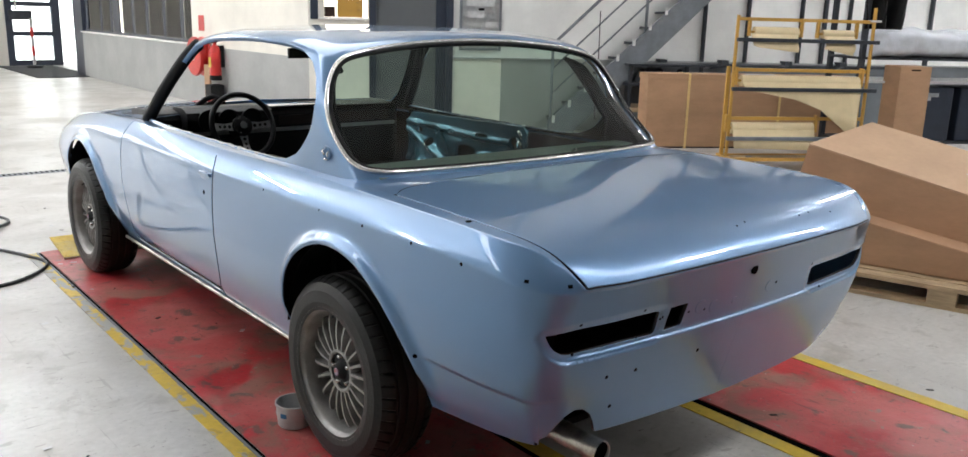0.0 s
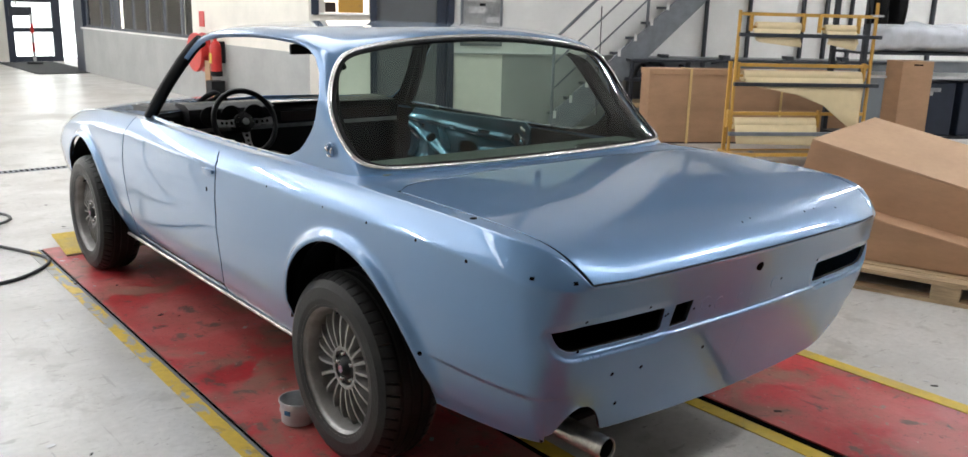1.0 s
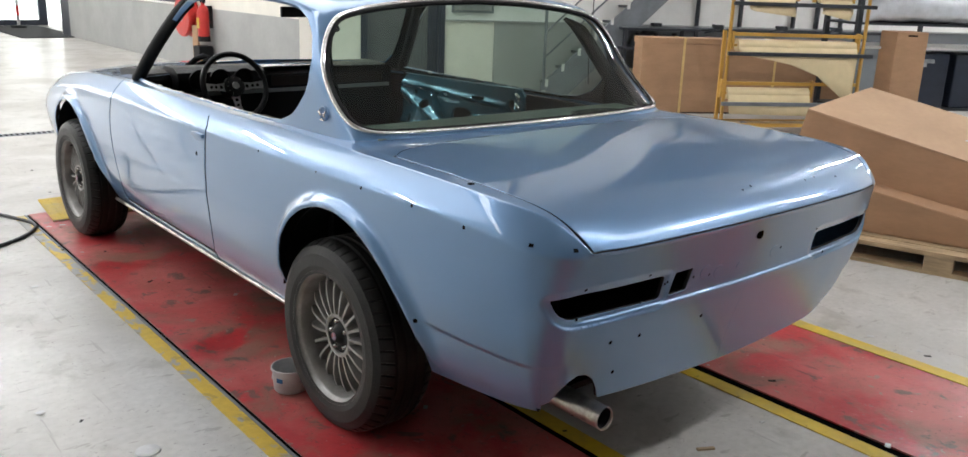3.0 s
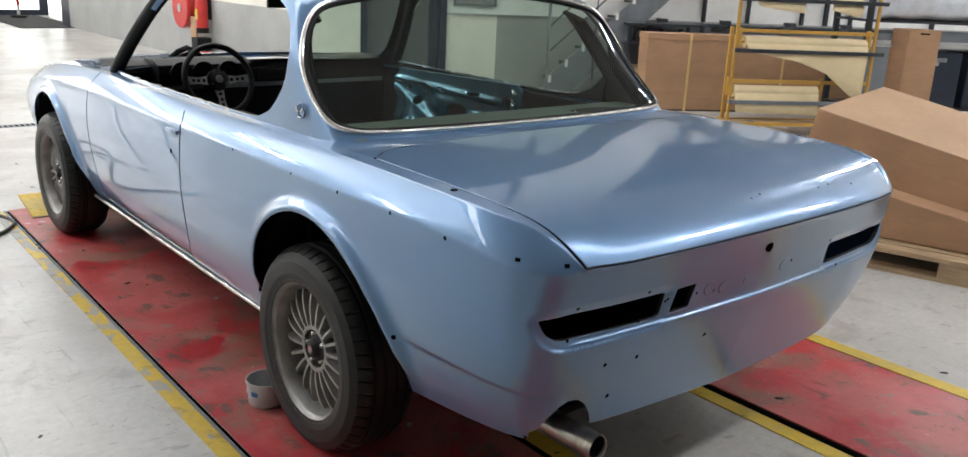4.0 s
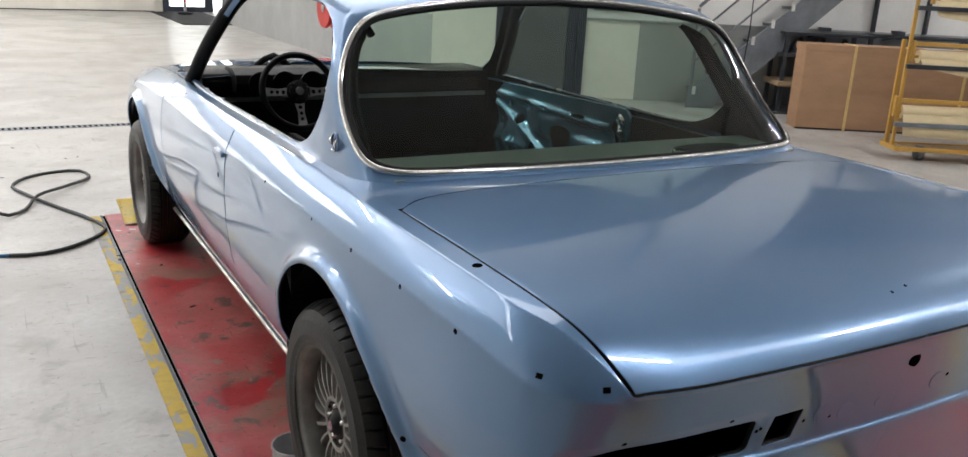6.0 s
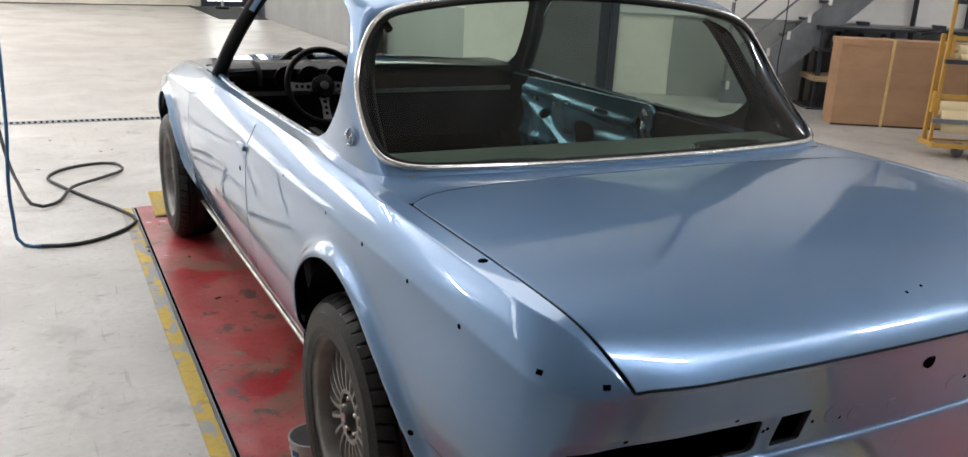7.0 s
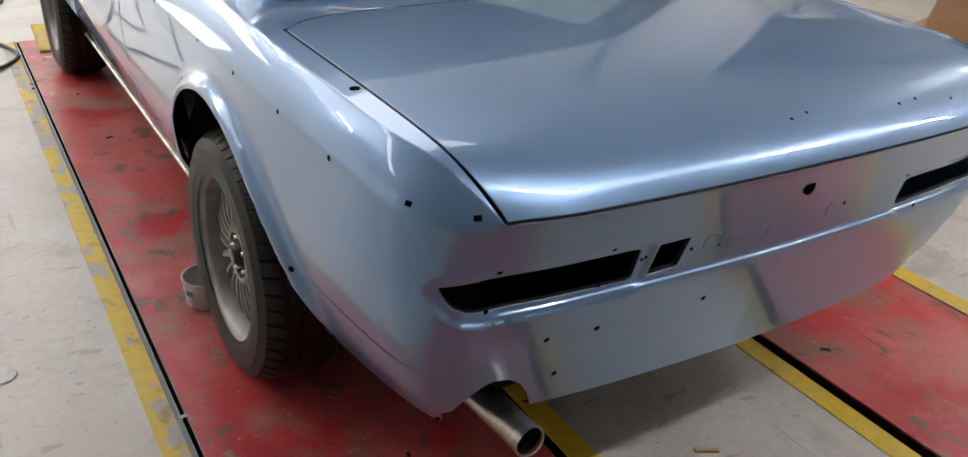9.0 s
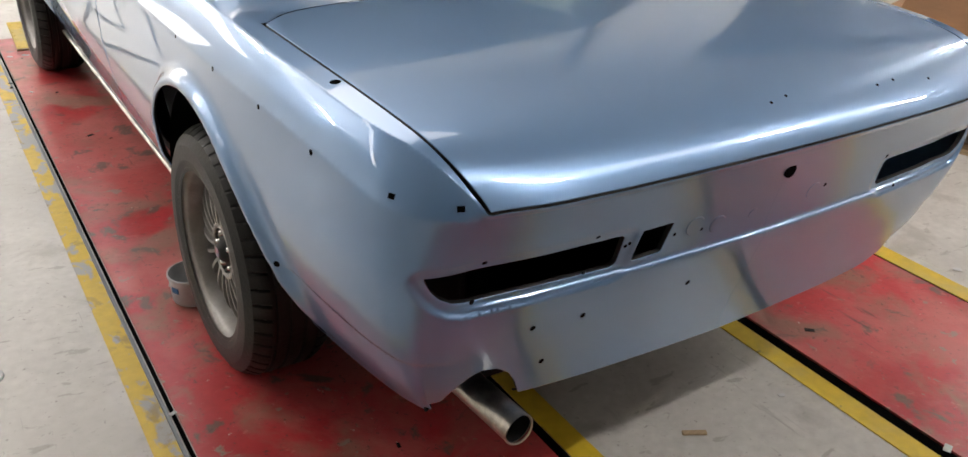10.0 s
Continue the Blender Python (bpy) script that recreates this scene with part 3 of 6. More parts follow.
r0, r1 = uv_side([(2.06, .33)])[0], uv_side([(3.05, .33)])[0]
rocker_loop = [(r0[0] + gap, 0), (r1[0] + .1, 0), (r1[0] + .1, r1[1] - 2 * gap), (r0[0] + gap, r0[1] - 2 * gap)]
rocker = panel_data(side, rocker_loop, [], **kw)
for d in (rocker, flipped(rocker)):
    own(sheet_object("sill", d, PAINT, dark=BLACK))

arch_f = [tuple(p) for p in uv_side(arch_loop(1, 186, -4))]
fl = [(u + gap, v) for u, v in front_line]
fender_loop = [(fl[0][0], TOP)] + fl[1:] + [(fl[-1][0], 0.0)]
a_in = [p for p in arch_f if p[1] > 0.0]
ordered = a_in if a_in[0][0] < a_in[-1][0] else a_in[::-1]
fender_loop += [(ordered[0][0], 0.0)] + ordered + [(ordered[-1][0], 0.0), (guide_len, 0.0), (guide_len, TOP)]
fender = panel_data(side, fender_loop, [], **kw)
for d in (fender, flipped(fender)):
    own(sheet_object("front_fender", d, PAINT, dark=BLACK))

# ---- the boot lid, lofted between the two upper edges of the quarters
NS, NX = 120, 90
lid_u = np.linspace(U_CORNER, U_DECK, NS)
edge_l = side.at(lid_u, np.full(NS, TOP))
mid_l, _ = spline([(.116, .806), (.130, .824), (.156, .847), (.200, .871), (.262, .890), (.345, .905), (.46, .917), (.65, .927), (.80, .931), (.94, .931)], NS)
ex = np.linspace(0, 1, NX)
blend = np.linspace(0, 1, NS)
pw = 2.0 + 9.0 * np.clip((blend - .75) / .25, 0, 1) ** 2
X = edge_l[:, None, 0] * ex[None]
k2 = ex[None] ** 2.3
Z = mid_l[:, None, 1] * (1 - k2) + edge_l[:, None, 2] * k2
ky = ex[None] ** pw[:, None]
Y = mid_l[:, None, 0] * (1 - ky) + edge_l[:, None, 1] * ky
LIDP = np.stack([X, Y, Z], 2)
LIDP = blur(LIDP, 1.5, 0)
# one even crown over the flat of the lid
basis = np.stack([(X / .7) ** (2 * i) * (LIDP[..., 1] - .6) ** j for i in range(2) for j in range(5)], 2)
flat = LIDP[..., 1] > .27
coef, *_ = np.linalg.lstsq(basis[flat], LIDP[..., 2][flat], rcond=None)
ease = np.clip((LIDP[..., 1] - .27) / .14, 0, 1) * np.clip((1 - ex[None]) / .14, 0, 1)
ease = ease * ease * (3 - 2 * ease)
LIDP[..., 2] += ease * (basis @ coef - LIDP[..., 2])
# the rear edge follows the tail's upper edge at an even gap
tail_u = np.linspace(0, U_CORNER, 200)
tail_e = side.at(tail_u, np.full(200, TOP))
for j in range(NX):
    want = np.array([np.interp(-LIDP[0, j, 0], -tail_e[:, 0], tail_e[:, k]) for k in (1, 2)]) + (.002, .0068)
    LIDP[:, j, 1:] += (want - LIDP[0, j, 1:])[None] * (np.clip(1 - np.arange(NS) / 30, 0, 1) ** 2)[:, None]
# black strip under the lid's rear edge stands in for shade in the gap
seal = [(x, y + .006, z + .001) for x, y, z in tail_e[::4]]
own(tube("gap_shade_strip", seal + [(-x, y, z) for x, y, z in seal[::-1][:-1]], .0045, BLACK, None, "black strip for the shade in the boot lid gap", 6))
S_LEN, X_LEN = 1.0, .72
lid = Sheet(LIDP, np.linspace(0, S_LEN, NS), np.linspace(0, X_LEN, NX), (0, 0, 1))
g = .0080
lid_outline = [(.001, 0.0), (.001, X_LEN - g), (S_LEN - .012, X_LEN - g), (S_LEN - .004, X_LEN * .90), (S_LEN - .004, 0.0)]
lid_data = mirrored(panel_data(lid, lid_outline, [], hu=.018, hv=.018, edge=.012, flange=.022))
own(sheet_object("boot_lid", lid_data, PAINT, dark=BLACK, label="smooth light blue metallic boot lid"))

# ---- roof, pillars and window openings: rings of fourteen points from the windscreen's middle round to the rear window's middle
RING_BASE = [(0, 3.28, .93), (.35, 3.24, .925), (.62, 3.10, .915), (.728, 2.96, .912), (.748, 2.6, .908), (.734, 2.0, .905), (.733, 1.62, .908),
             (.737, 1.36, .913), (.734, 1.19, .917), (.714, 1.098, .922), (.64, 1.053, .925), (.45, 1.034, .926), (.2, 1.020, .926), (0, 1.016, .926)]
RING_MID = [(0, 3.02, 1.12), (.33, 3.00, 1.12), (.58, 2.90, 1.11), (.680, 2.79, 1.10), (.705, 2.50, 1.10), (.708, 2.0, 1.10), (.713, 1.62, 1.10),
            (.717, 1.43, 1.10), (.714, 1.345, 1.10), (.688, 1.285, 1.105), (.60, 1.25, 1.112), (.42, 1.228, 1.12), (.2, 1.22, 1.12), (0, 1.217, 1.12)]
RING_RAIL = [(0, 2.74, 1.315), (.30, 2.72, 1.312), (.51, 2.67, 1.296), (.600, 2.61, 1.286), (.630, 2.34, 1.314), (.644, 1.95, 1.325), (.65, 1.65, 1.315),
             (.652, 1.51, 1.293), (.638, 1.435, 1.282), (.592, 1.403, 1.284), (.50, 1.398, 1.298), (.36, 1.405, 1.315), (.18, 1.415, 1.328), (0, 1.42, 1.333)]
RING_EDGE = [(0, 2.64, 1.348), (.28, 2.62, 1.345), (.46, 2.57, 1.333), (.535, 2.50, 1.325), (.570, 2.27, 1.343), (.586, 1.93, 1.350), (.588, 1.68, 1.345),
             (.585, 1.56, 1.332), (.565, 1.505, 1.325), (.515, 1.478, 1.326), (.43, 1.468, 1.335), (.30, 1.47, 1.347), (.15, 1.475, 1.354), (0, 1.48, 1.357)]
RING_IN = [(0, 2.40, 1.366), (.2, 2.38, 1.365), (.31, 2.32, 1.362), (.355, 2.24, 1.361), (.375, 2.10, 1.365), (.38, 1.92, 1.368), (.38, 1.80, 1.366),
           (.37, 1.72, 1.362), (.35, 1.68, 1.359), (.31, 1.66, 1.360), (.25, 1.65, 1.363), (.17, 1.65, 1.367), (.08, 1.65, 1.370), (0, 1.65, 1.371)]
RING_TOP = [(0.0, 2.06 - .016 * i, 1.377) for i in range(14)]
AI = np.arange(14.0)
AS = np.linspace(0, 13, 300)
WS = np.linspace(0, 5, 150)
rings = np.stack([pchip(AI, np.array([(-x, y, z) for x, y, z in R]), AS) for R in (RING_BASE, RING_MID, RING_RAIL, RING_EDGE, RING_IN, RING_TOP)], 1)
TOPP = np.stack([pchip(np.arange(6.0), rings[i], WS) for i in range(len(AS))])
TOPP = blur(blur(TOPP, 4, 0), 3, 1)
top = Sheet(TOPP, AS, WS, (-1, 0, 0))
on_window_side = (TOPP[..., 0] < -.5) & (TOPP[..., 1] > 1.3) & (TOPP[..., 1] < 3.1)
SIDE_WINDOW = [(2.945, .925), (2.845, 1.02), (2.735, 1.125), (2.622, 1.225), (2.545, 1.275), (2.44, 1.300), (2.22, 1.314), (1.95, 1.322), (1.70, 1.315), (1.56, 1.30), (1.47, 1.265), (1.415, 1.215),
               (1.38, 1.15), (1.375, 1.08), (1.41, 1.01), (1.47, .955), (1.55, .925), (1.65, .916), (2.0, .913), (2.5, .914)]
side_win = top.find(SIDE_WINDOW, (1, 2), on_window_side)
REAR_WINDOW = [(13.0, .07), (11.5, .07), (10.6, .08), (9.9, .10), (9.3, .17), (8.92, .32), (8.75, .6), (8.70, 1.0), (8.70, 1.45), (8.78, 1.68), (9.0, 1.83), (9.4, 1.93), (10.0, 1.97), (10.8, 1.985), (12, 1.99), (13.0, 1.99)]
outer = [(0.0, 0.0), (0.0, .10), (1, .10), (2, .10), (2.45, .14), (2.62, .4), (2.62, 1.0), (2.55, 1.7), (2.3, 1.93), (1.6, 1.97), (0.0, 2.0), (0.0, 4.995), (13.0, 4.995)]
outer += [(a, w) for a, w in REAR_WINDOW[::-1]] + [(13.0, 0.0)]
roof_data = panel_data(top, outer, [side_win], hu=.02, hv=.02, edge=.012, flange=.02, scale=(.22, .2), no_flange=(0,))
roof_data = mirrored(roof_data)
own(sheet_object("roof", roof_data, PAINT, label="light blue roof with slim pillars"))

# rear window: glass, chrome trim and the dark seal inside it
rw = np.array(REAR_WINDOW)


def rear_ring(grow_out, lift):
    """The rear window's outline, left and right, moved outward in its surface and lifted off it."""
    path = []
    for a, b in zip(rw[:-1], rw[1:]):
        k = max(2, int(np.linalg.norm((b - a) * (.22, .2)) / .02))
        path += [a + (b - a) * i / k for i in range(k)]
    path.append(rw[-1])
    path = blur(np.array(path), 2.0, 0)
    p = top.at(path[:, 0], path[:, 1])
    n = top.normal(path[:, 0], path[:, 1])
    t = np.gradient(p, axis=0)
    t /= np.linalg.norm(t, axis=1, keepdims=True)
    o = np.cross(t, n)
    ctr = np.array([0, 1.25, 1.13])
    o *= np.sign(((p - ctr) * o).sum(1).mean())
    p = p + o * grow_out + n * lift
    m_ = p[::-1][1:-1] * (-1, 1, 1)
    return np.concatenate([p, m_])


own(tube("rear_window_trim", rear_ring(.005, .003), .0085, CHROME, None, "bright chrome trim round the rear window", 8, True))
own(tube("rear_window_seal", rear_ring(-.007, .000), .0065, BLACK, None, "black rubber window seal", 8, True))
glass_loop = [(a, w) for a, w in REAR_WINDOW]
glass_data = mirrored(panel_data(top, glass_loop, [], hu=.04, hv=.04, edge=.02, flange=0, scale=(.22, .2)))
rear_glass = own(sheet_object("rear_window", glass_data, GLASS, label="greenish tinted curved rear window"))
rear_glass.visible_shadow = False

# ---- the deck between boot lid and rear window, and the cowl and bonnet in front
ND = 80
lid_front = lid.at(np.full(40, S_LEN), np.linspace(0, X_LEN, 40))
edge_front = side.at(np.linspace(U_DECK, u_of(.852, 1.66), 40), np.full(40, TOP))
outer_c, _ = spline(np.concatenate([lid_front[:-1:3], edge_front[::3]]), ND)
inner_c, _ = spline(top.at(np.linspace(13, 6.0, 60), np.zeros(60)), ND)
ts = np.linspace(0, 1, 14)
deck = outer_c[:, None] * (1 - ts[None, :, None]) + inner_c[:, None] * ts[None, :, None]
deck[..., 2] -= .001 * np.sin(math.pi * ts)[None]
deck_s = Sheet(deck, np.linspace(0, 1.3, ND), np.linspace(0, .1, 14), (0, 0, 1))
deck_data = mirrored(panel_data(deck_s, [(0, 0), (1.3, 0), (1.3, .1), (0, .1)], [], hu=.02, hv=.02, edge=.02, flange=0))
own(sheet_object("rear_deck", deck_data, PAINT))
nb = 40
bon_u = np.linspace(u_of(.85, 2.95), guide_len, nb)
be = side.at(bon_u, np.full(nb, TOP))
bx = np.linspace(0, 1, 24)
bon = np.stack([be[:, None, 0] * bx[None], np.broadcast_to(be[:, None, 1], (nb, 24)) + .10 * (1 - bx[None] ** 2) * np.linspace(0, 1, nb)[:, None],
                be[:, None, 2] + .035 * (1 - bx[None] ** 2)], 2)
bon_s = Sheet(bon, np.linspace(0, 1.7, nb), np.linspace(0, .7, 24), (0, 0, 1))
bonnet = mirrored(panel_data(bon_s, [(0.02, 0), (1.7, 0), (1.7, .695), (0.02, .695)], [], hu=.04, hv=.04, edge=.03, flange=0))
own(sheet_object("bonnet", bonnet, PAINT))

# dark inner faces: headlining and pillar trim, and the linings behind the sides
inner_top = Sheet(TOPP - top.N * .018, AS, WS, (-1, 0, 0))
liner = panel_data(inner_top, outer, [side_win], hu=.04, hv=.04, edge=.02, flange=0, scale=(.22, .2))
own(sheet_object("headlining", mirrored(liner), DARK_TRIM, label="black headlining and pillar trim"))
inner_side = Sheet(BODY - side.N * .035, US, VS, (-1, 0, 0))
lin = [(u_of(.852, 1.42), .03), (u_of(.842, 3.4), .03), (u_of(.842, 3.4), TOP - .004), (u_of(.849, .95), TOP - .004), (u_of(.849, .95), .56), (u_of(.852, 1.42), .50)]
lining = panel_data(inner_side, lin, [], hu=.05, hv=.04, edge=.03, flange=0)
for d in (lining, flipped(lining)):
    own(sheet_object("side_lining", d, DARK_TRIM, label="dark side lining"))
pil = []
for w_ in np.linspace(.02, 1.95, 16):
    pil.append(inner_top.at(np.array(2.98 - .16 * w_ / 2), np.array(w_)))
for s_ in (1, -1):
    own(tube("windscreen_pillar", [(p[0] * s_ * 1.03, p[1] - .026, p[2] + .004) for p in pil], .028, BLACK, None, "bare black windscreen pillar", 10))

thick_top = Sheet(TOPP - top.N * .05, AS, WS, (-1, 0, 0))
trim = panel_data(thick_top, [(7.0, 0.0), (9.3, 0.0), (9.1, .35), (8.95, .8), (8.9, 1.4), (9.1, 1.85), (7.8, 1.9), (7.45, 1.6), (7.55, 1.0), (7.3, .4)], [], hu=.03, hv=.03, edge=.02, flange=.02, scale=(.22, .2))
far_trim = panel_data(thick_top, [(7.0, 0.0), (9.3, 0.0), (9.1, .35), (8.95, .8), (8.9, 1.4), (9.1, 1.85), (6.6, 1.9), (6.75, 1.6), (7.15, 1.0), (7.4, .55), (7.1, .25)], [], hu=.03, hv=.03, edge=.02, flange=.02, scale=(.22, .2))
for d in (trim, flipped(far_trim)):
    own(sheet_object("pillar_trim", d, DARK_TRIM, label="black inner pillar trim"))


# ---------------------------------------------------------------- car: underside, cabin and boot
def own_box(name, *dims, mat=DARK_TRIM, label="", bevel=0.0, m=None):
    return own(box(name, *dims, mat, None, label, bevel, m))


own_box("cabin_floor", -.70, .70, 1.35, 3.34, .24, .27)
own_box("boot_floor", -.62, .62, .30, 1.42, .36, .38)
own_box("rear_bulkhead", -.70, .70, 1.265, 1.295, .30, .913)
# two unseen black boxes added to block light under the tail
own_box("shade_box_rear", -.42, .36, .40, .92, .27, .355, mat=BLACK, bevel=.05)
own_box("shade_box_front", -.40, .50, .95, 1.34, .25, .355, mat=BLACK, bevel=.04)
own_box("boot_wall", -.60, -.59, .32, 1.28, .38, .86)
own_box("boot_wall", .59, .60, .32, 1.28, .38, .86)
own_box("firewall", -.70, .70, 3.34, 3.36, .25, .90)
own_box("underbody", -.60, .60, 1.35, 4.5, .20, .235, mat=BLACK)
SHELF = material("bare_parcel_shelf", (0.19, 0.225, 0.20), rough=0.55, second=(0.10, 0.11, 0.10), scale=9, amount=0.30, fine=0.2)
shelf = own_box("parcel_shelf", -.66, .67, 1.055, 1.285, .914, .929, mat=SHELF, label="bare grey-green parcel shelf with stains")
for sx in (-.38, .40):
    bm = bmesh.new()
    bmesh.ops.create_cone(bm, cap_ends=True, segments=28, radius1=.10, radius2=.10, depth=.004)
    for v in bm.verts:
        v.co = (v.co.x * 1.25 + sx, v.co.y * .42 + (1.15 if sx > 0 else 1.10), v.co.z + .931)
    part("speaker_opening", bm, BLACK, shelf)
tube("shelf_clip", [(.22, 1.10, .930), (.23, 1.105, .942), (.25, 1.105, .936), (.255, 1.11, .946)], .004, CHROME, shelf)

# dashboard with a wooden band and a bright strip
DASHWOOD = material("dark_wood_veneer", (0.03, 0.014, 0.010), rough=0.4, vary=0.4, scale=6, stretch=(1, 6, 6))
SILVER = material("dull_silver_trim", (0.45, 0.46, 0.46), rough=0.35, metal=0.8, vary=0.2, scale=20)


def extrude_profile(name, prof, x0, x1, mat, label="", seg=1):
    """A solid with a (y, z) outline drawn out along x."""
    bm = bmesh.new()
    rows = [[bm.verts.new((x, y, z)) for y, z in prof] for x in np.linspace(x0, x1, seg + 1)]
    for a, b in zip(rows[:-1], rows[1:]):
        for i in range(len(prof)):
            j = (i + 1) % len(prof)
            bm.faces.new((a[i], a[j], b[j], b[i]))
    bm.faces.new(rows[0][::-1])
    bm.faces.new(rows[-1])
    return part(name, bm, mat, None, label, smooth=True)


dash = own(extrude_profile("dashboard", [(2.990, .60), (2.965, .66), (2.960, .80), (2.965, .90), (2.990, .928), (3.050, .938), (3.240, .935), (3.310, .925), (3.330, .80), (3.330, .60)], -.68, .68, LEATHER,
                           "black dashboard without instruments"))
own_dash = extrude_profile("veneer", [(2.958, .845), (2.958, .895), (2.964, .895), (2.964, .845)], -.05, .62, DASHWOOD, "dark wooden band")
own_dash.parent = dash
strip_d = extrude_profile("trim_strip", [(2.952, .815), (2.952, .834), (2.964, .834), (2.964, .815)], -.66, .66, SILVER, "silver trim strip")
strip_d.parent = dash
pad = extrude_profile("binnacle", [(2.890, .86), (2.880, .90), (2.895, .935), (2.940, .955), (3.050, .955), (3.090, .93), (3.090, .86)], -.56, -.12, LEATHER, "black instrument hood", 1)
pad.parent = dash
for gx in (-.46, -.36, -.24):
    gl = lathe("gauge_hole", [(.0, 0), (.045, 0), (.048, -.012), (.052, -.012), (.052, 0)], BLACK, dash, axis="y", segments=24, origin=(gx, 2.880, .90))
tube("cable_bundle", [(-.40, 3.170, .935), (-.37, 3.140, .97), (-.32, 3.160, .985), (-.28, 3.150, .965), (-.25, 3.180, .94)], .014, DARK_TRIM, dash, "loose black cables")
tube("cable_bundle", [(-.36, 3.190, .935), (-.33, 3.120, .96), (-.29, 3.170, .975), (-.26, 3.210, .94)], .011, DARK_TRIM, dash, "loose black cables")

# steering wheel
sw_m = Matrix.Translation((-.325, 2.79, .878)) @ Matrix.Rotation(radians(68), 4, "X") @ Matrix.Scale(.87, 4)
n_r = 48
ring = [(.178 * math.cos(2 * math.pi * i / n_r), .178 * math.sin(2 * math.pi * i / n_r), 0) for i in range(n_r)]
steering = own(tube("steering_wheel", ring, .0155, LEATHER, None, "black leather sports steering wheel with three drilled spokes", 10, True))
steering.matrix_basis = sw_m
SPOKE = material("anodised_spoke", (0.66, 0.66, 0.67), rough=0.4, metal=0.45, vary=0.2, scale=30)
for a in (0, 180, 270):
    bm = bmesh.new()
    n0 = 10
    loops = []
    outline = [(.04, -.026), (.10, -.017), (.165, -.022), (.165, .022), (.10, .017), (.04, .026)]
    for z in (-.002, .002):
        loops.append([bm.verts.new((x, y, z - .02 * (1 - (x - .04) / .125))) for x, y in outline])
    bm.faces.new(loops[0][::-1])
    bm.faces.new(loops[1])
    for i in range(6):
        j = (i + 1) % 6
        bm.faces.new((loops[0][i], loops[0][j], loops[1][j], loops[1][i]))
    sp = part("spoke", bm, SPOKE, steering, "brushed metal spoke with holes")
    sp.matrix_basis = Matrix.Rotation(radians(a), 4, "Z")
    for hx, hr in ((.075, .010), (.105, .0085), (.133, .0085)):
        h_ = lathe("spoke_hole", [(0, 0), (hr, 0), (hr, -.012)], BLACK, sp, axis="z", segments=14, origin=(hx, 0, .0032 - .02 * (1 - (hx - .04) / .125)))
boss = lathe("horn_boss", [(0, .012), (.022, .012), (.030, .008), (.048, .004), (.056, -.002), (.058, -.03), (.045, -.10)], BLACK, steering, "black horn boss", "z", 32)
horn = lathe("horn_button", [(0, .0175), (.018, .016), (.021, .011)], SILVER, steering, "", "z", 24)
for i in range(12):
    a = 2 * math.pi * i / 12
    lathe("screw", [(0, .0075), (.004, .0065), (.0045, .003)], CHROME, steering, "", "z", 8, (.047 * math.cos(a), .047 * math.sin(a), 0))

# inner side of the far door: pressed blue sheet with openings and ribs
ny, nz = 130, 64
gy, gz = np.meshgrid(np.linspace(0, .98, ny), np.linspace(0, .56, nz), indexing="ij")
ydoor = 1.83 + gy
zdoor = .35 + gz + .02 * (1 - gy / .98)
relief = .012 * np.sin(gz * 28) * np.exp(-((gz - .30) / .2) ** 2) * .5
for (cy, cz, w_, h_, d_) in ((.78, .43, .08, .06, -.02), (.55, .40, .10, .05, .018), (.25, .42, .14, .035, -.016), (.86, .30, .04, .10, .02), (.12, .36, .05, .14, -.02)):
    relief = relief + d_ * np.exp(-(np.abs((gy - cy) / w_) ** 4) - np.abs((gz - cz) / h_) ** 4)
for z0, dz in ((.475, .012), (.27, .014)):
    relief = relief + .014 * np.exp(-(((gz - z0 - .05 * (gy - .5)) / dz) ** 2))
rib = np.abs(gz - (.44 - .42 * (.95 - gy)))
relief = relief + .016 * np.exp(-((rib / .02) ** 2)) * (gy > .25)
DP = np.stack([.655 - relief, ydoor, zdoor], 2)
door_in = Sheet(DP, np.linspace(0, .98, ny), np.linspace(0, .56, nz), (-1, 0, 0))


def oval(cy, cz, ry, rz_, n=18, p=2.4):
    return [(cy + ry * abs(math.cos(a)) ** (2 / p) * (1 if math.cos(a) > 0 else -1), cz + rz_ * abs(math.sin(a)) ** (2 / p) * (1 if math.sin(a) > 0 else -1))
            for a in np.linspace(0, 2 * math.pi, n, endpoint=False)]


door_holes = [oval(.46, .36, .075, .06), oval(.66, .28, .045, .04), oval(.80, .40, .03, .024), oval(.74, .46, .02, .014), oval(.90, .36, .022, .03), oval(.87, .46, .018, .014),
              oval(.25, .25, .10, .07), oval(.10, .44, .04, .055), oval(.58, .48, .03, .010), oval(.33, .48, .05, .010), oval(.60, .16, .08, .045), oval(.83, .22, .03, .05)]
in_data = panel_data(door_in, [(0, 0), (.98, 0), (.98, .50), (.94, .55), (.03, .55), (0, .52)], door_holes, hu=.014, hv=.012, edge=.010, flange=.014)
inner_door = sheet_object("inner_door_panel", in_data, DOOR_METAL, right_door, "bare dark blue pressed inner door panel with openings")
for yy, zz in ((1.845, .885), (1.845, .84)):
    tube("latch", [(.64, yy, zz - .02), (.625, yy - .005, zz), (.635, yy + .02, zz + .012), (.65, yy + .03, zz)], .008, CHROME, inner_door, "chrome door latch")
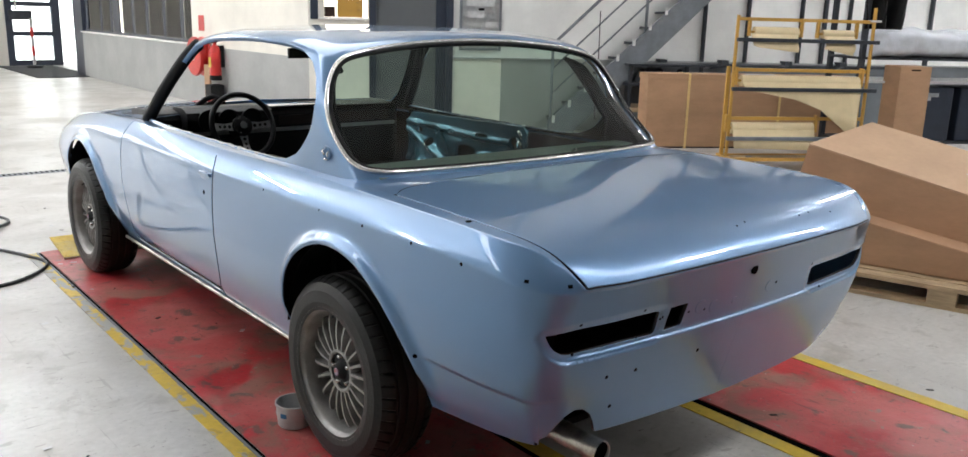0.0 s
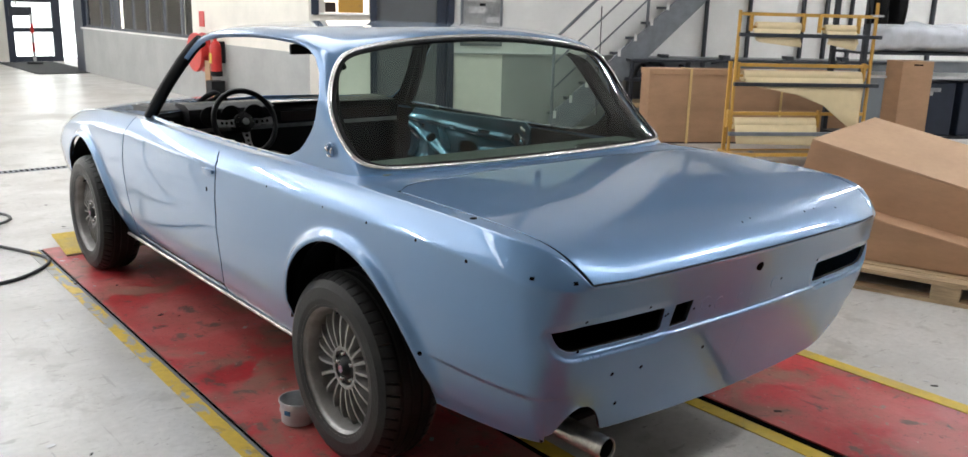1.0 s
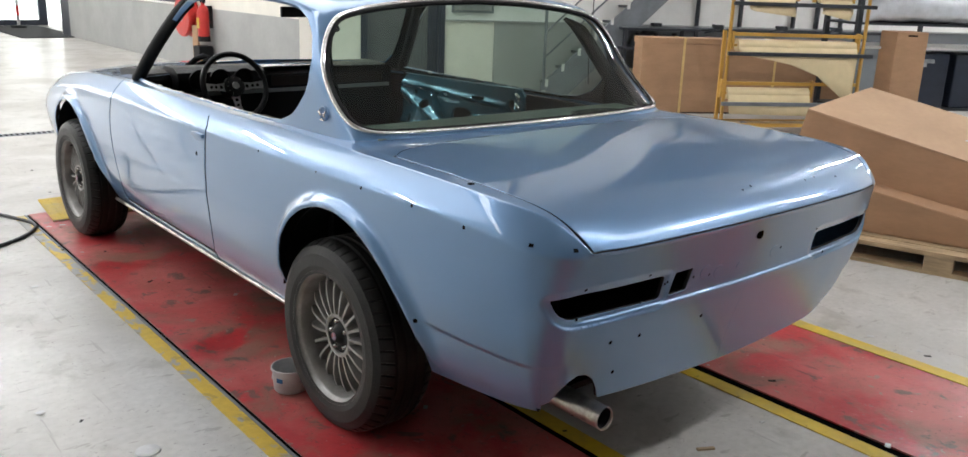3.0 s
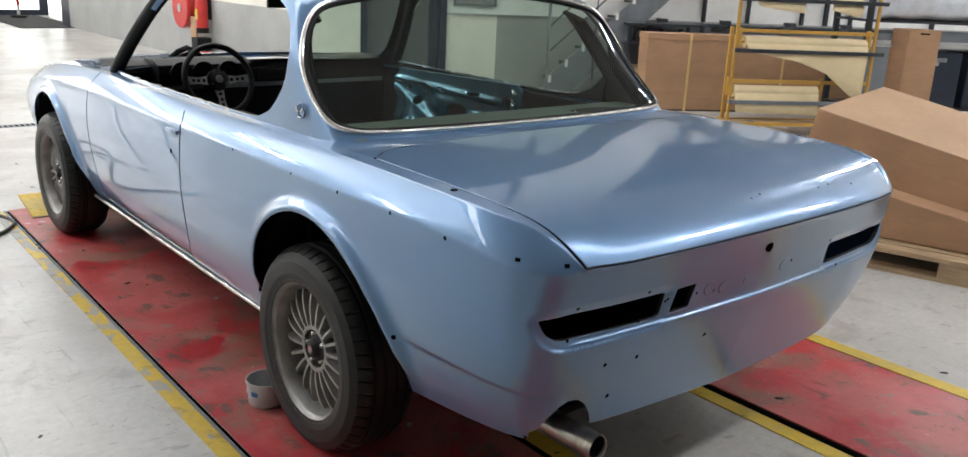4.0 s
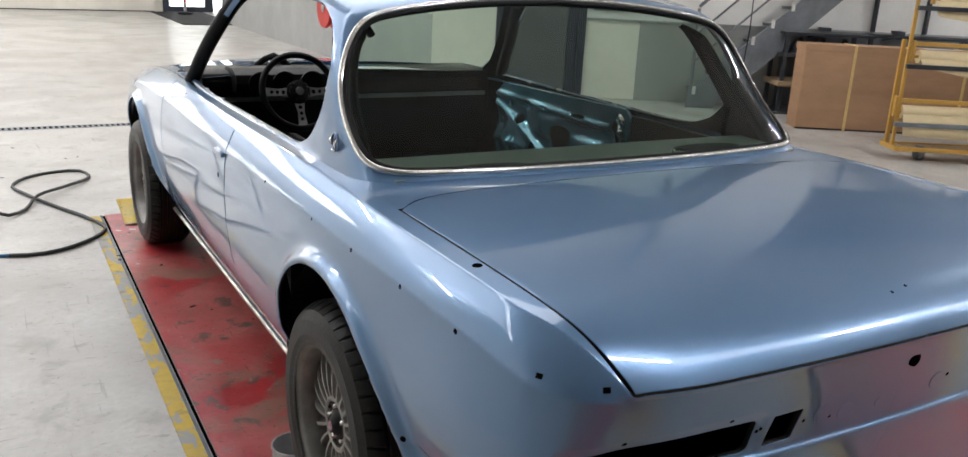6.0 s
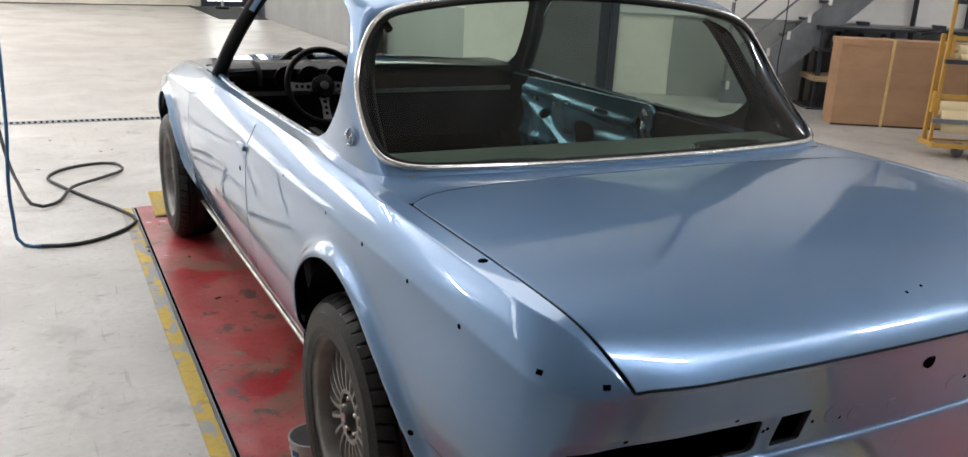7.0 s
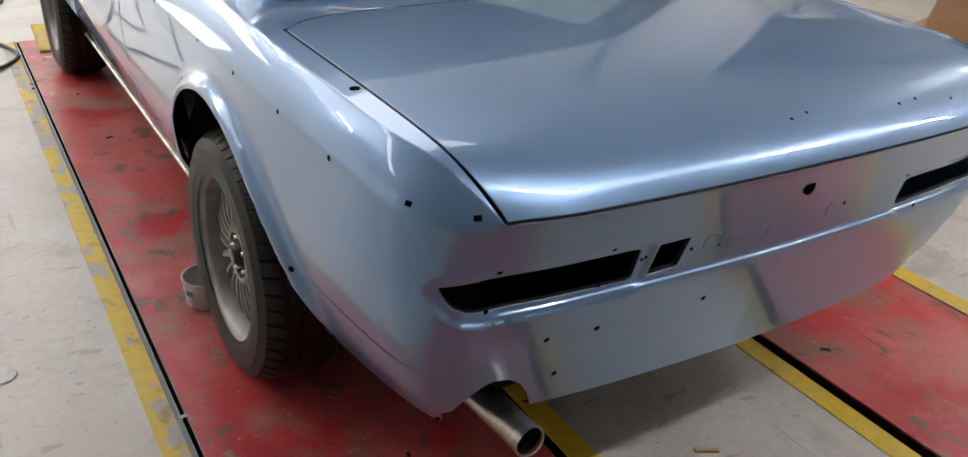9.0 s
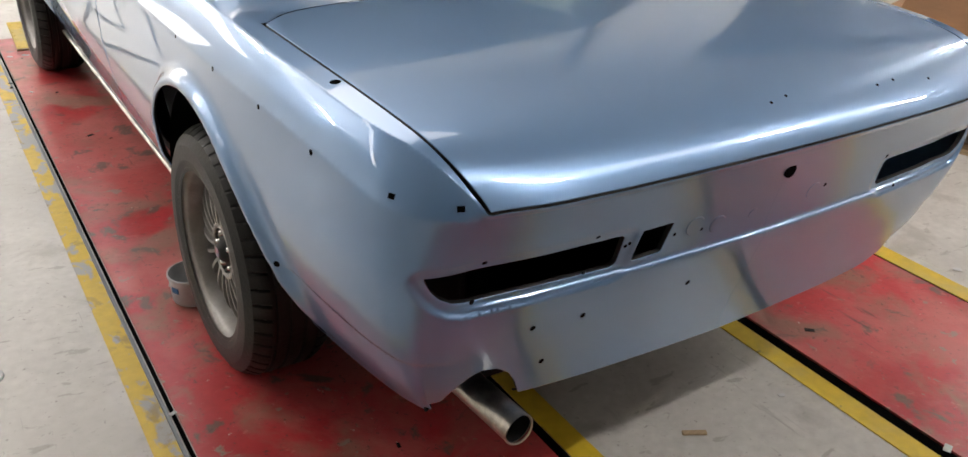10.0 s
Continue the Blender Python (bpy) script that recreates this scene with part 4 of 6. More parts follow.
own_box("rear_side_trim", .655, .675, 1.29, 1.82, .30, .90, label="black rear side trim")
own_box("rear_side_trim", -.675, -.655, 1.29, 1.82, .30, .90, label="black rear side trim")
own_box("rear_seat_pan", -.62, .62, 1.32, 1.75, .27, .42, label="black rear seat pan", bevel=.03)
own_box("transmission_tunnel", -.13, .13, 1.7, 3.0, .27, .45, bevel=.04)
own_box("rear_heater_box", -.60, -.40, 2.55, 2.78, .42, .62, mat=BLACK, bevel=.01)
# rear-view mirror at the head of the windscreen
mir = own_box("rear_view_mirror", -.11, .02, 2.715, 2.735, 1.198, 1.248, mat=BLACK, label="black rear-view mirror", bevel=.006)
tube("mirror_stem", [(-.03, 2.73, 1.24), (-.03, 2.76, 1.268), (-.03, 2.80, 1.295)], .007, BLACK, mir)
own(tube("coat_hook", [(-.60, 1.47, 1.262), (-.585, 1.47, 1.235), (-.56, 1.475, 1.24), (-.55, 1.48, 1.225)], .012, BLACK, None, "small black hook"))

# belt edge of the open side window
for s_ in (-1, 1):
    pts = [(s_ * (.722 + .012 * math.sin((y - 1.6) * 1.6) + .0012 * math.sin(y * 61)), y, .912 + .0012 * math.sin(y * 47)) for y in np.linspace(1.60, 2.90, 70)]
    own(tube("window_channel", pts, .0045, SILVER if s_ < 0 else BLACK, None, "bare metal window channel along the door top", 6))
    for y in (1.78, 1.93, 2.02, 2.42, 2.66):
        own_box("channel_clip", s_ * .728 - .006, s_ * .728 + .006, y - .014, y + .014, .908, .918, mat=SILVER, bevel=.003)

# small things on the outside
def stud(name, u, v, r, mat, label="", tall=.0012, square=False, parent=None, lean=0):
    p, n = side.at(np.array(u), np.array(v)), side.normal(np.array(u), np.array(v))
    tall = .0007 if mat is HOLE_SHADE else tall
    bm = bmesh.new()
    bmesh.ops.create_cone(bm, cap_ends=True, segments=4 if square else 18, radius1=r, radius2=r * .92, depth=tall)
    if square:
        bmesh.ops.rotate(bm, verts=bm.verts, cent=(0, 0, 0), matrix=Matrix.Rotation(radians(45), 3, "Z"))
        for w_ in bm.verts:
            w_.co.x *= 1.35
    q = Vector(n).to_track_quat("Z", "Y").to_matrix().to_4x4()
    bmesh.ops.transform(bm, matrix=Matrix.Translation(Vector(p) + Vector(n) * tall * .3) @ q @ Matrix.Rotation(radians(lean), 4, "Z"), verts=bm.verts)
    ob = part(name, bm, mat, parent, label)
    return own(ob) if parent is None else ob


# near-black pieces on the surface paint the shade inside holes and slots
HOLE_SHADE = material("hole_shade_black", (0.003, 0.003, 0.003), rough=0.9, spec=0.0)
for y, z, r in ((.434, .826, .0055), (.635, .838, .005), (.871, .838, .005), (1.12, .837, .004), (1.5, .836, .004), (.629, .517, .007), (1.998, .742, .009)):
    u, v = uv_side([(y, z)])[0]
    stud("fixing_hole", u, v, r, HOLE_SHADE)
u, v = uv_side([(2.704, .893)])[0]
stud("mirror_hole", u, v, .007, HOLE_SHADE)
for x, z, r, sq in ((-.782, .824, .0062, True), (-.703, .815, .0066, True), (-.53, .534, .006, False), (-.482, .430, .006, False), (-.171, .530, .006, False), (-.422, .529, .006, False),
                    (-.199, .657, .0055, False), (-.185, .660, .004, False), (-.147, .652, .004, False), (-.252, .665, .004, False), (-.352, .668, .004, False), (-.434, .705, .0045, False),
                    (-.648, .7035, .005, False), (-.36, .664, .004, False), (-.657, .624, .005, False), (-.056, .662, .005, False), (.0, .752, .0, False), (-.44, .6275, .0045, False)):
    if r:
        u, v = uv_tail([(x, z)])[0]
        stud("fixing_hole", u, v, r, HOLE_SHADE, square=sq)
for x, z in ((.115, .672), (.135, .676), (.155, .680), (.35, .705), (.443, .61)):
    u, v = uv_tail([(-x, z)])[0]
    o = stud("fixing_hole", u, v, .0045, HOLE_SHADE)
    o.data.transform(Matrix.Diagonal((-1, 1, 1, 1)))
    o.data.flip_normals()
pc = side.at(np.array(0.0), uv_tail([(0, .752)])[0][1])
lock = lathe("lock_hole", [(0, 0), (.013, 0), (.0155, .0015), (.0155, .006)], HOLE_SHADE, axis="y", segments=24, origin=(0, float(pc[1]) - .003, .752))
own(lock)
# small dents and plate marks pressed into the tail
for x, z, rr in ((-.205, .672, .022), (-.145, .662, .020), (-.05, .662, .012), (.12, .675, .02)):
    u, v = uv_tail([(-abs(x), z)])[0]
    o = stud("lamp_mark", u, v, rr, PAINT, tall=.0016)
    if x > 0:
        o.data.transform(Matrix.Diagonal((-1, 1, 1, 1)))
        o.data.flip_normals()
# dark disc for the drain hole beside the boot lid
u_d = u_of(.832, .50)
stud("drain_hole", u_d, .676, .010, HOLE_SHADE, tall=.0006)
# dark discs for the holes in the lid's rear edge
for s_, x in ((.115, -.02), (.125, .03), (.10, .30), (.105, .36), (.085, .48)):
    p, n = lid.at(np.array(s_), np.array(abs(x))), lid.normal(np.array(s_), np.array(abs(x)))
    bm = bmesh.new()
    bmesh.ops.create_cone(bm, cap_ends=True, segments=12, radius1=.0035, radius2=.0033, depth=.001)
    pp, nn = Vector(p), Vector(n)
    if x > 0:
        pp.x, nn.x = -pp.x, -nn.x
    bmesh.ops.transform(bm, matrix=Matrix.Translation(pp + nn * .0004) @ nn.to_track_quat("Z", "Y").to_matrix().to_4x4(), verts=bm.verts)
    own(part("emblem_hole", bm, HOLE_SHADE))
# door handle in its recess
for k, d_ob in ((-1, left_door), (1, right_door)):
    u, v = uv_side([(1.985, .805)])[0]
    p = Vector(side.at(np.array(u), np.array(v)))
    p.x *= -k
    bm = bmesh.new()
    bmesh.ops.create_uvsphere(bm, u_segments=20, v_segments=10, radius=1)
    for q in bm.verts:
        q.co = (p.x + q.co.x * .0025, p.y + .004 + q.co.y * .050, p.z + q.co.z * .020 + .002)
    part("handle_recess", bm, PAINT, d_ob, "shallow blue handle recess", True)
    bm = bmesh.new()
    add_box(bm, p.x - k * .004, p.x + k * .010, p.y - .048, p.y + .046, p.z + .004, p.z + .018)
    for q in bm.verts:
        if (q.co.x - p.x) * k > .01:
            q.co.z -= .004 * (1 if q.co.z > p.z else -.6)
            q.co.y = p.y + (q.co.y - p.y) * .92
    part("door_handle", bm, PAINT, d_ob, "blue painted door handle", bevel=.003, smooth=True)
# bare emblem clips on the pillar
bp = Vector(top.at(*top.find([(1.262, .985)], (1, 2), TOPP[..., 0] < -.6)[0]))
for a, b in (((-.004, .02, .012), (-.014, -.004, -.004)), ((-.004, -.016, .010), (-.012, -.022, -.012)), ((-.004, .012, -.018), (-.010, -.014, -.020))):
    own(tube("emblem_clip", [bp + Vector(a) * 1.0, bp + (Vector(a) + Vector(b)) * .5 + Vector((-.006, 0, 0)), bp + Vector(b)], .0035, CHROME, None, "bare chrome emblem clip", 6))
own(tube("emblem_clip", [bp + Vector((-.004, .022 * math.cos(a), .022 * math.sin(a))) for a in np.linspace(0, 6.28, 20, endpoint=False)], .0028, PAINT, None, "", 6, True))
# sill trim and exhaust
for s_ in (-1, 1):
    own(tube("sill_trim", [(s_ * (.762 - .0 * y), y, .287) for y in np.linspace(1.40, 3.26, 12)], .0075, STEEL, None, "thin tarnished metal sill trim", 8))
pipe = [(-.62, .75, .37), (-.605, .50, .368), (-.585, .33, .358), (-.563, .165, .343)]
pv, pf = tube_data(pipe, .0315, 24, cap=False)
own(mesh_object("exhaust_pipe", pv, pf, STEEL, None, "short bare steel exhaust tailpipe"))
pv, pf = tube_data([pipe[-1], pipe[-2], pipe[-3]], .0285, 24, cap=False)
pf.append(tuple(24 + k for k in range(24)))
inner_pipe = mesh_object("pipe_bore", pv, pf, BLACK)
own(inner_pipe)
rim_a = Vector(pipe[-1])
own(tube("pipe_lip", [rim_a + Vector((.030 * math.cos(a), 0.003 * math.sin(a), .030 * math.sin(a))) for a in np.linspace(0, 2 * math.pi, 28, endpoint=False)], .0024, STEEL, None, "", 6, True))
own(tube("rear_axle", [(-.6, 1.08, .31), (.6, 1.08, .31)], .05, BLACK, None, "", 12))

# wheel wells
for (yc, zc, rr) in ARCHES:
    for s_ in (-1, 1):
        verts, faces = [], []
        angs = np.linspace(radians(4), radians(163), 40)
        for a in angs:
            for x in (.845, .84, .48):
                k = rr + (.0 if x > .842 else .006)
                verts.append((s_ * x, yc + k * math.cos(a), zc + k * math.sin(a)))
        for i in range(len(angs) - 1):
            for j in range(2):
                faces.append((i * 3 + j, i * 3 + j + 1, (i + 1) * 3 + j + 1, (i + 1) * 3 + j))
        c0 = len(verts)
        verts.append((s_ * .48, yc, zc))
        for i in range(len(angs) - 1):
            faces.append((i * 3 + 2, c0, (i + 1) * 3 + 2))
        own(mesh_object("wheel_well", [(x - s_ * .02, y, z) for x, y, z in verts], faces, BLACK, None, "black wheel well"))


# ---------------------------------------------------------------- wheels
R, W = .312, .100
seg = 400


def tyre_mesh():
    prof = [(.205, -W), (.232, -W - .007), (.268, -W - .006), (.292, -W + .006), (.303, -W + .020), (R - .002, -W + .034)]
    for g0 in (-.050, -.018, .018, .050):
        prof += [(R, g0 - .0065), (R - .007, g0 - .0045), (R - .007, g0 + .0045), (R, g0 + .0065)]
    prof += [(R - .002, W - .034), (.303, W - .020), (.292, W - .006), (.268, W + .006), (.232, W + .007), (.205, W)]
    verts, faces = [], []
    n = len(prof)
    for k in range(seg):
        w = 2 * math.pi * k / seg
        for r, a in prof:
            rr = r
            if r > .30 and abs(a) > .056 and k % 8 == 0:
                rr = r - .007
            verts.append((a, rr * math.cos(w + a * .6), rr * math.sin(w + a * .6)))
    for k in range(seg):
        j = (k + 1) % seg
        for i in range(n - 1):
            faces.append((k * n + i, j * n + i, j * n + i + 1, k * n + i + 1))
    ob = mesh_object("tyre", verts, faces, RUBBER, None, "black road tyre with grooved tread")
    ob.data.set_sharp_from_angle(angle=radians(16))
    return ob.data, ob


def spoke_mesh():
    """One blade of the rim: a tapered fin standing on edge, drawn along z."""
    bm = bmesh.new()
    rows = []
    for r, t, f, b in ((.060, .0062, .064, .024), (.085, .0064, .067, .016), (.115, .0066, .067, .008), (.145, .0070, .064, .000), (.170, .0080, .058, -.006), (.192, .0105, .048, -.014)):
        rows.append([bm.verts.new((x, y, r)) for x, y in ((f, -t * .6), (f, t * .6), (b, t * 1.4), (b, -t * 1.4))])
    for a, b in zip(rows[:-1], rows[1:]):
        for i in range(4):
            j = (i + 1) % 4
            bm.faces.new((a[i], a[j], b[j], b[i]))
    bm.faces.new(rows[0][::-1])
    bm.faces.new(rows[-1])
    bmesh.ops.recalc_face_normals(bm, faces=bm.faces[:])
    me = bpy.data.meshes.new("spoke")
    bm.to_mesh(me)
    bm.free()
    me.materials.append(RIM)
    return me


tyre_me, first_tyre = tyre_mesh()
bpy.data.objects.remove(first_tyre)
spoke_me = spoke_mesh()
rim0 = lathe("wheel", [(.200, -.095), (.190, -.05), (.186, .00), (.188, .020), (.191, .050), (.195, .080), (.2005, .090), (.206, .093), (.210, .1005), (.2145, .1025), (.2175, .099), (.217, .092), (.205, .088)], RIM, segments=72)
# black disc close behind the spokes, painting the shade in their gaps
disc0 = lathe("spoke_gap_shade", [(0, .012), (.13, .006), (.186, -.020)], BLACK, segments=36)
ring0 = lathe("hub_ring", [(.058, .063), (.064, .066), (.071, .064), (.076, .054), (.078, .0)], RIM, segments=40)
cap0 = lathe("hub_cap", [(0, .076), (.013, .0755), (.020, .073), (.026, .066), (.030, .060), (.034, .0575), (.058, .056), (.060, .045)], BLACK, segments=36)
badge0 = lathe("cap_badge", [(0, .0795), (.010, .079), (.0125, .0765)], material("red_silver_badge", (0.35, 0.08, 0.08), rough=0.35, metal=0.3, second=(0.25, 0.28, 0.4), scale=60), segments=20)
bolt0 = lathe("wheel_bolt", [(0, .0665), (.0046, .066), (.0064, .064), (.0074, .060), (.0092, .0565)], CHROME, segments=12)
valve0 = tube("valve", [(.05, 0, .186), (.075, 0, .178)], .004, BLACK, sides=8)
protos = [rim0, disc0, ring0, cap0, badge0, bolt0, valve0]
for wx, wy, sg, rot in ((-.735, 1.08, -1, 8), (.735, 1.08, 1, 40), (-.745, 3.705, -1, 25), (.745, 3.705, 1, 3)):
    whl = new("wheel", rim0.data)
    whl["label"] = "grey multi-spoke alloy wheel"
    own(whl)
    whl.matrix_basis = Matrix.Translation((wx, wy, R)) @ (Matrix.Rotation(math.pi, 4, "Z") if sg < 0 else Matrix.Identity(4)) @ Matrix.Rotation(radians(rot), 4, "X")
    for nm, me in (("tyre", tyre_me), ("spoke_gap_shade", disc0.data), ("hub_ring", ring0.data), ("hub_cap", cap0.data), ("cap_badge", badge0.data), ("valve", valve0.data)):
        new(nm, me).parent = whl
    for i in range(20):
        sp = new("spoke", spoke_me)
        sp.parent = whl
        sp.matrix_basis = Matrix.Rotation(2 * math.pi * i / 20, 4, "X")
    for i in range(5):
        a = 2 * math.pi * (i + .3) / 5
        bo = new("wheel_bolt", bolt0.data)
        bo.parent = whl
        bo.location = (0, .046 * math.cos(a), .046 * math.sin(a))
for o in protos:
    bpy.data.objects.remove(o)
tagged(car, "classic light blue metallic coupe under restoration, lamps and bumpers removed", "car")


# ---------------------------------------------------------------- the hall
CONCRETE = layered("worn_concrete", (0.52, 0.50, 0.47), [((0.42, 0.40, 0.37), 1.1, .54, .10, (1, 1), .8), ((0.33, 0.31, 0.28), 4.5, .62, .05, (1, 1), .7), ((0.30, 0.28, 0.26), 3.0, .66, .02, (9, .6), .6),
                                                        ((0.62, 0.60, 0.57), 2.3, .66, .05, (1, 1), .6), ((0.12, 0.11, 0.10), 26, .70, .015, (1, 1), .8), ((0.20, 0.19, 0.17), 2.0, .68, .02, (1, 14), .6), ((0.22, 0.20, 0.18), 70, .66, .03, (1, 1), .7), ((0.27, 0.25, 0.22), 9, .64, .02, (1, 2.5), .6)], rough=0.30, bump=0.03, bump_scale=40)
RED = layered("worn_red_paint", (0.46, 0.036, 0.042), [((0.24, 0.16, 0.115), 3.6, .53, .06, (1, 1), .75), ((0.52, 0.14, 0.13), 2.1, .53, .08, (1, 1), .8), ((0.11, 0.09, 0.075), 9.0, .62, .03, (1, 1), .85),
                                                     ((0.26, 0.22, 0.18), 15, .66, .02, (1, 1), .85), ((0.55, 0.50, 0.45), 34, .70, .01, (1, 1), .8), ((0.05, 0.03, 0.03), 3.0, .68, .02, (8, .8), .6), ((0.10, 0.05, 0.045), 60, .64, .03, (1, 1), .7), ((0.52, 0.18, 0.16), 24, .66, .03, (1, 1), .6)], rough=0.28, bump=0.08, bump_scale=60)
YELLOW = layered("worn_yellow_paint", (0.62, 0.42, 0.03), [((0.36, 0.355, 0.34), 17.0, .58, .03, (1, .5), 1), ((0.28, 0.20, 0.05), 12, .62, .04, (1, 1), .7)], rough=0.42, bump=0.1, worn_from=(.9, 3.4))
YELLOW_CLEAN = layered("yellow_paint", (0.66, 0.45, 0.03), [((0.22, 0.17, 0.08), 16, .68, .02, (1, 1), .9), ((0.45, 0.36, 0.12), 4, .56, .07, (1, 1), .6), ((0.12, 0.10, 0.08), 30, .72, .015, (1, 1), .8)], rough=0.42)
CREAM = material("cream_wall_paint", (0.80, 0.76, 0.68), rough=0.6, vary=0.10, scale=1.5, fine=0.03)
WHITE = material("white_wall_panel", (0.82, 0.81, 0.78), rough=0.55, vary=0.15, scale=1.1, fine=0.04)
GREYW = material("grey_wall_paint", (0.36, 0.365, 0.355), rough=0.5, vary=0.15, scale=1.6, fine=0.05)
GREYB = material("blue_grey_wall_paint", (0.16, 0.175, 0.19), rough=0.5, vary=0.2, scale=1.6, fine=0.06)
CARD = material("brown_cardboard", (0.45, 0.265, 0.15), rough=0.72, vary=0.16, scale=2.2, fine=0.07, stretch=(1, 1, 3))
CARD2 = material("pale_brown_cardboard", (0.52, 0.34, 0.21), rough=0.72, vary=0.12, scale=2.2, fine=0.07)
PALE_WOOD = material("pallet_wood", (0.50, 0.36, 0.21), rough=0.7, vary=0.4, scale=5, stretch=(1, 8, 8), fine=0.12)
STRAP = material("yellow_strap", (0.72, 0.52, 0.22), rough=0.5, vary=0.1, scale=20)
RACKY = material("yellow_rack_paint", (0.55, 0.31, 0.06), rough=0.45, second=(0.34, 0.19, 0.08), scale=16, amount=0.32)
DARK_STEEL = material("dark_steel", (0.045, 0.05, 0.06), rough=0.45, metal=0.3, vary=0.3, scale=8)
GREY_STEEL = material("grey_steel_paint", (0.19, 0.205, 0.225), rough=0.45, vary=0.25, scale=6)
PAPER = material("masking_paper", (0.74, 0.60, 0.36), rough=0.65, vary=0.08, scale=6)
FILM = material("wrapping_film", (0.62, 0.64, 0.68), rough=0.22, vary=0.15, scale=7, bump=0.9, bump_scale=9)
FIRE_RED = material("signal_red", (0.55, 0.03, 0.025), rough=0.35, vary=0.15, scale=10)
PLASTIC_W = material("cloudy_white_plastic", (0.55, 0.55, 0.55), rough=0.35, vary=0.2, scale=18)
DARK_FRAME = material("dark_blue_frame", (0.022, 0.03, 0.05), rough=0.4, vary=0.2, scale=10)
DOOR_GREY = material("grey_door_paint", (0.10, 0.105, 0.11), rough=0.45, vary=0.12, scale=3)
HOSE_BLACK = material("black_hose_rubber", (0.03, 0.03, 0.03), rough=0.5, vary=0.3, scale=20)
HOSE_BLUE = material("blue_air_hose", (0.03, 0.14, 0.30), rough=0.45, vary=0.2, scale=20)
ROOF = material("white_roof_sheet", (0.80, 0.80, 0.79), rough=0.6, vary=0.2, scale=2.0, fine=0.05)
DAYLIGHT = glow("daylight_beyond", (1.0, 0.99, 0.97), 3.0)
OFFICE = glow("lit_room_beyond", (1.0, 0.92, 0.80), 2.2)
TUBE = glow("fluorescent_tube", (0.97, 0.985, 1.0), 200.0)
# glow of the unseen panels added under the roof
ROOF_FILL = glow("bright_fill_panel", (0.98, 0.99, 1.0), 7.0)
OVERHEAD = glow("lid_edge_fill_panel", (0.97, 0.985, 1.0), 4.0)
SOFTLIGHT = glow("soft_fill_panel", (0.98, 0.99, 1.0), 2.6)
SIDELIGHT = glow("side_fill_panel", (0.98, 0.99, 1.0), 1.7)
WESTLIGHT = glow("window_daylight", (0.96, 0.98, 1.0), .25)
WINGLASS = glass("window_glass", (0.9, 0.93, 0.93))

tagged(box("floor", -14, 16, -14, 24, -.2, 0, CONCRETE), "grey worn painted concrete hall floor", "floor", kind="structure")


def strip(name, xa, xb, mat, z, y0=-9, y1=4.25):
    """A strip along the lift, which stands at a small angle to the car."""
    bm = bmesh.new()
    sl = .0105
    add_box(bm, 0, 1, 0, 1, -.05, z)
    for v in bm.verts:
        xx, yy = xa + (xb - xa) * v.co.x, y0 + (y1 - y0) * v.co.y
        v.co = (xx + sl * (yy - 1.0), yy, v.co.z)
    return part(name, bm, mat)


for nm, xa, xb, mt, z, lb in (("runway", -.988, -.285, RED, .006, "worn red painted lift runway with bare patches"), ("runway", .555, 1.232, RED, .006, "worn red painted lift runway with bare patches"),
                              ("stripe", -1.070, -1.014, YELLOW, .003, "flaking yellow edge stripe"), ("stripe", -.255, -.19, YELLOW_CLEAN, .003, "yellow edge stripe"),
                              ("stripe", .448, .515, YELLOW_CLEAN, .003, "yellow edge stripe"), ("stripe", 1.248, 1.322, YELLOW_CLEAN, .003, "yellow edge stripe"),
                              ("slot", -1.000, -.990, HOLE_SHADE, .0015, "dark slot beside the lift"), ("slot", -.283, -.257, HOLE_SHADE, .0015, "dark slot beside the lift"),
                              ("slot", .517, .553, HOLE_SHADE, .0015, "dark slot beside the lift"), ("slot", 1.234, 1.246, HOLE_SHADE, .0015, "dark slot beside the lift")):
    tagged(strip(nm, xa, xb, mt, z), lb, "lift runway" if nm == "runway" else "floor marking", kind="structure")
tagged(strip("edge_rail", -1.0125, -1.0045, GREY_STEEL, .006), "thin steel edge rail of the lift", "edge rail", kind="structure")
# tread plate at the head of the runway
bm = bmesh.new()
add_box(bm, -.915, -.22, 4.02, 4.34, .006, .016)
for v in bm.verts:
    v.co.z += (v.co.y - 4.02) * .16
    v.co.x += .0105 * (v.co.y - 1)
plate = tagged(part("tread_plate", bm, YELLOW_CLEAN, bevel=.003), "yellow tread plate at the end of the runway", "tread plate")
bm = bmesh.new()
for i in range(16):
    for j in range(7):
        xx, yy = -.87 + i * .043, 4.045 + j * .043
        add_box(bm, -.011, .011, -.003, .003, 0, .002, Matrix.Translation((xx, yy, .016 + (yy - 4.02) * .16)) @ Matrix.Rotation(radians(45 if (i + j) % 2 else -45), 4, "Z"))
part("tread_pattern", bm, YELLOW_CLEAN, plate)["kind"] = "stuff"
part_lip = bmesh.new()
add_box(part_lip, -.885, -.20, 4.008, 4.02, .006, .014)
part("plate_lip", part_lip, PALE_WOOD, plate)


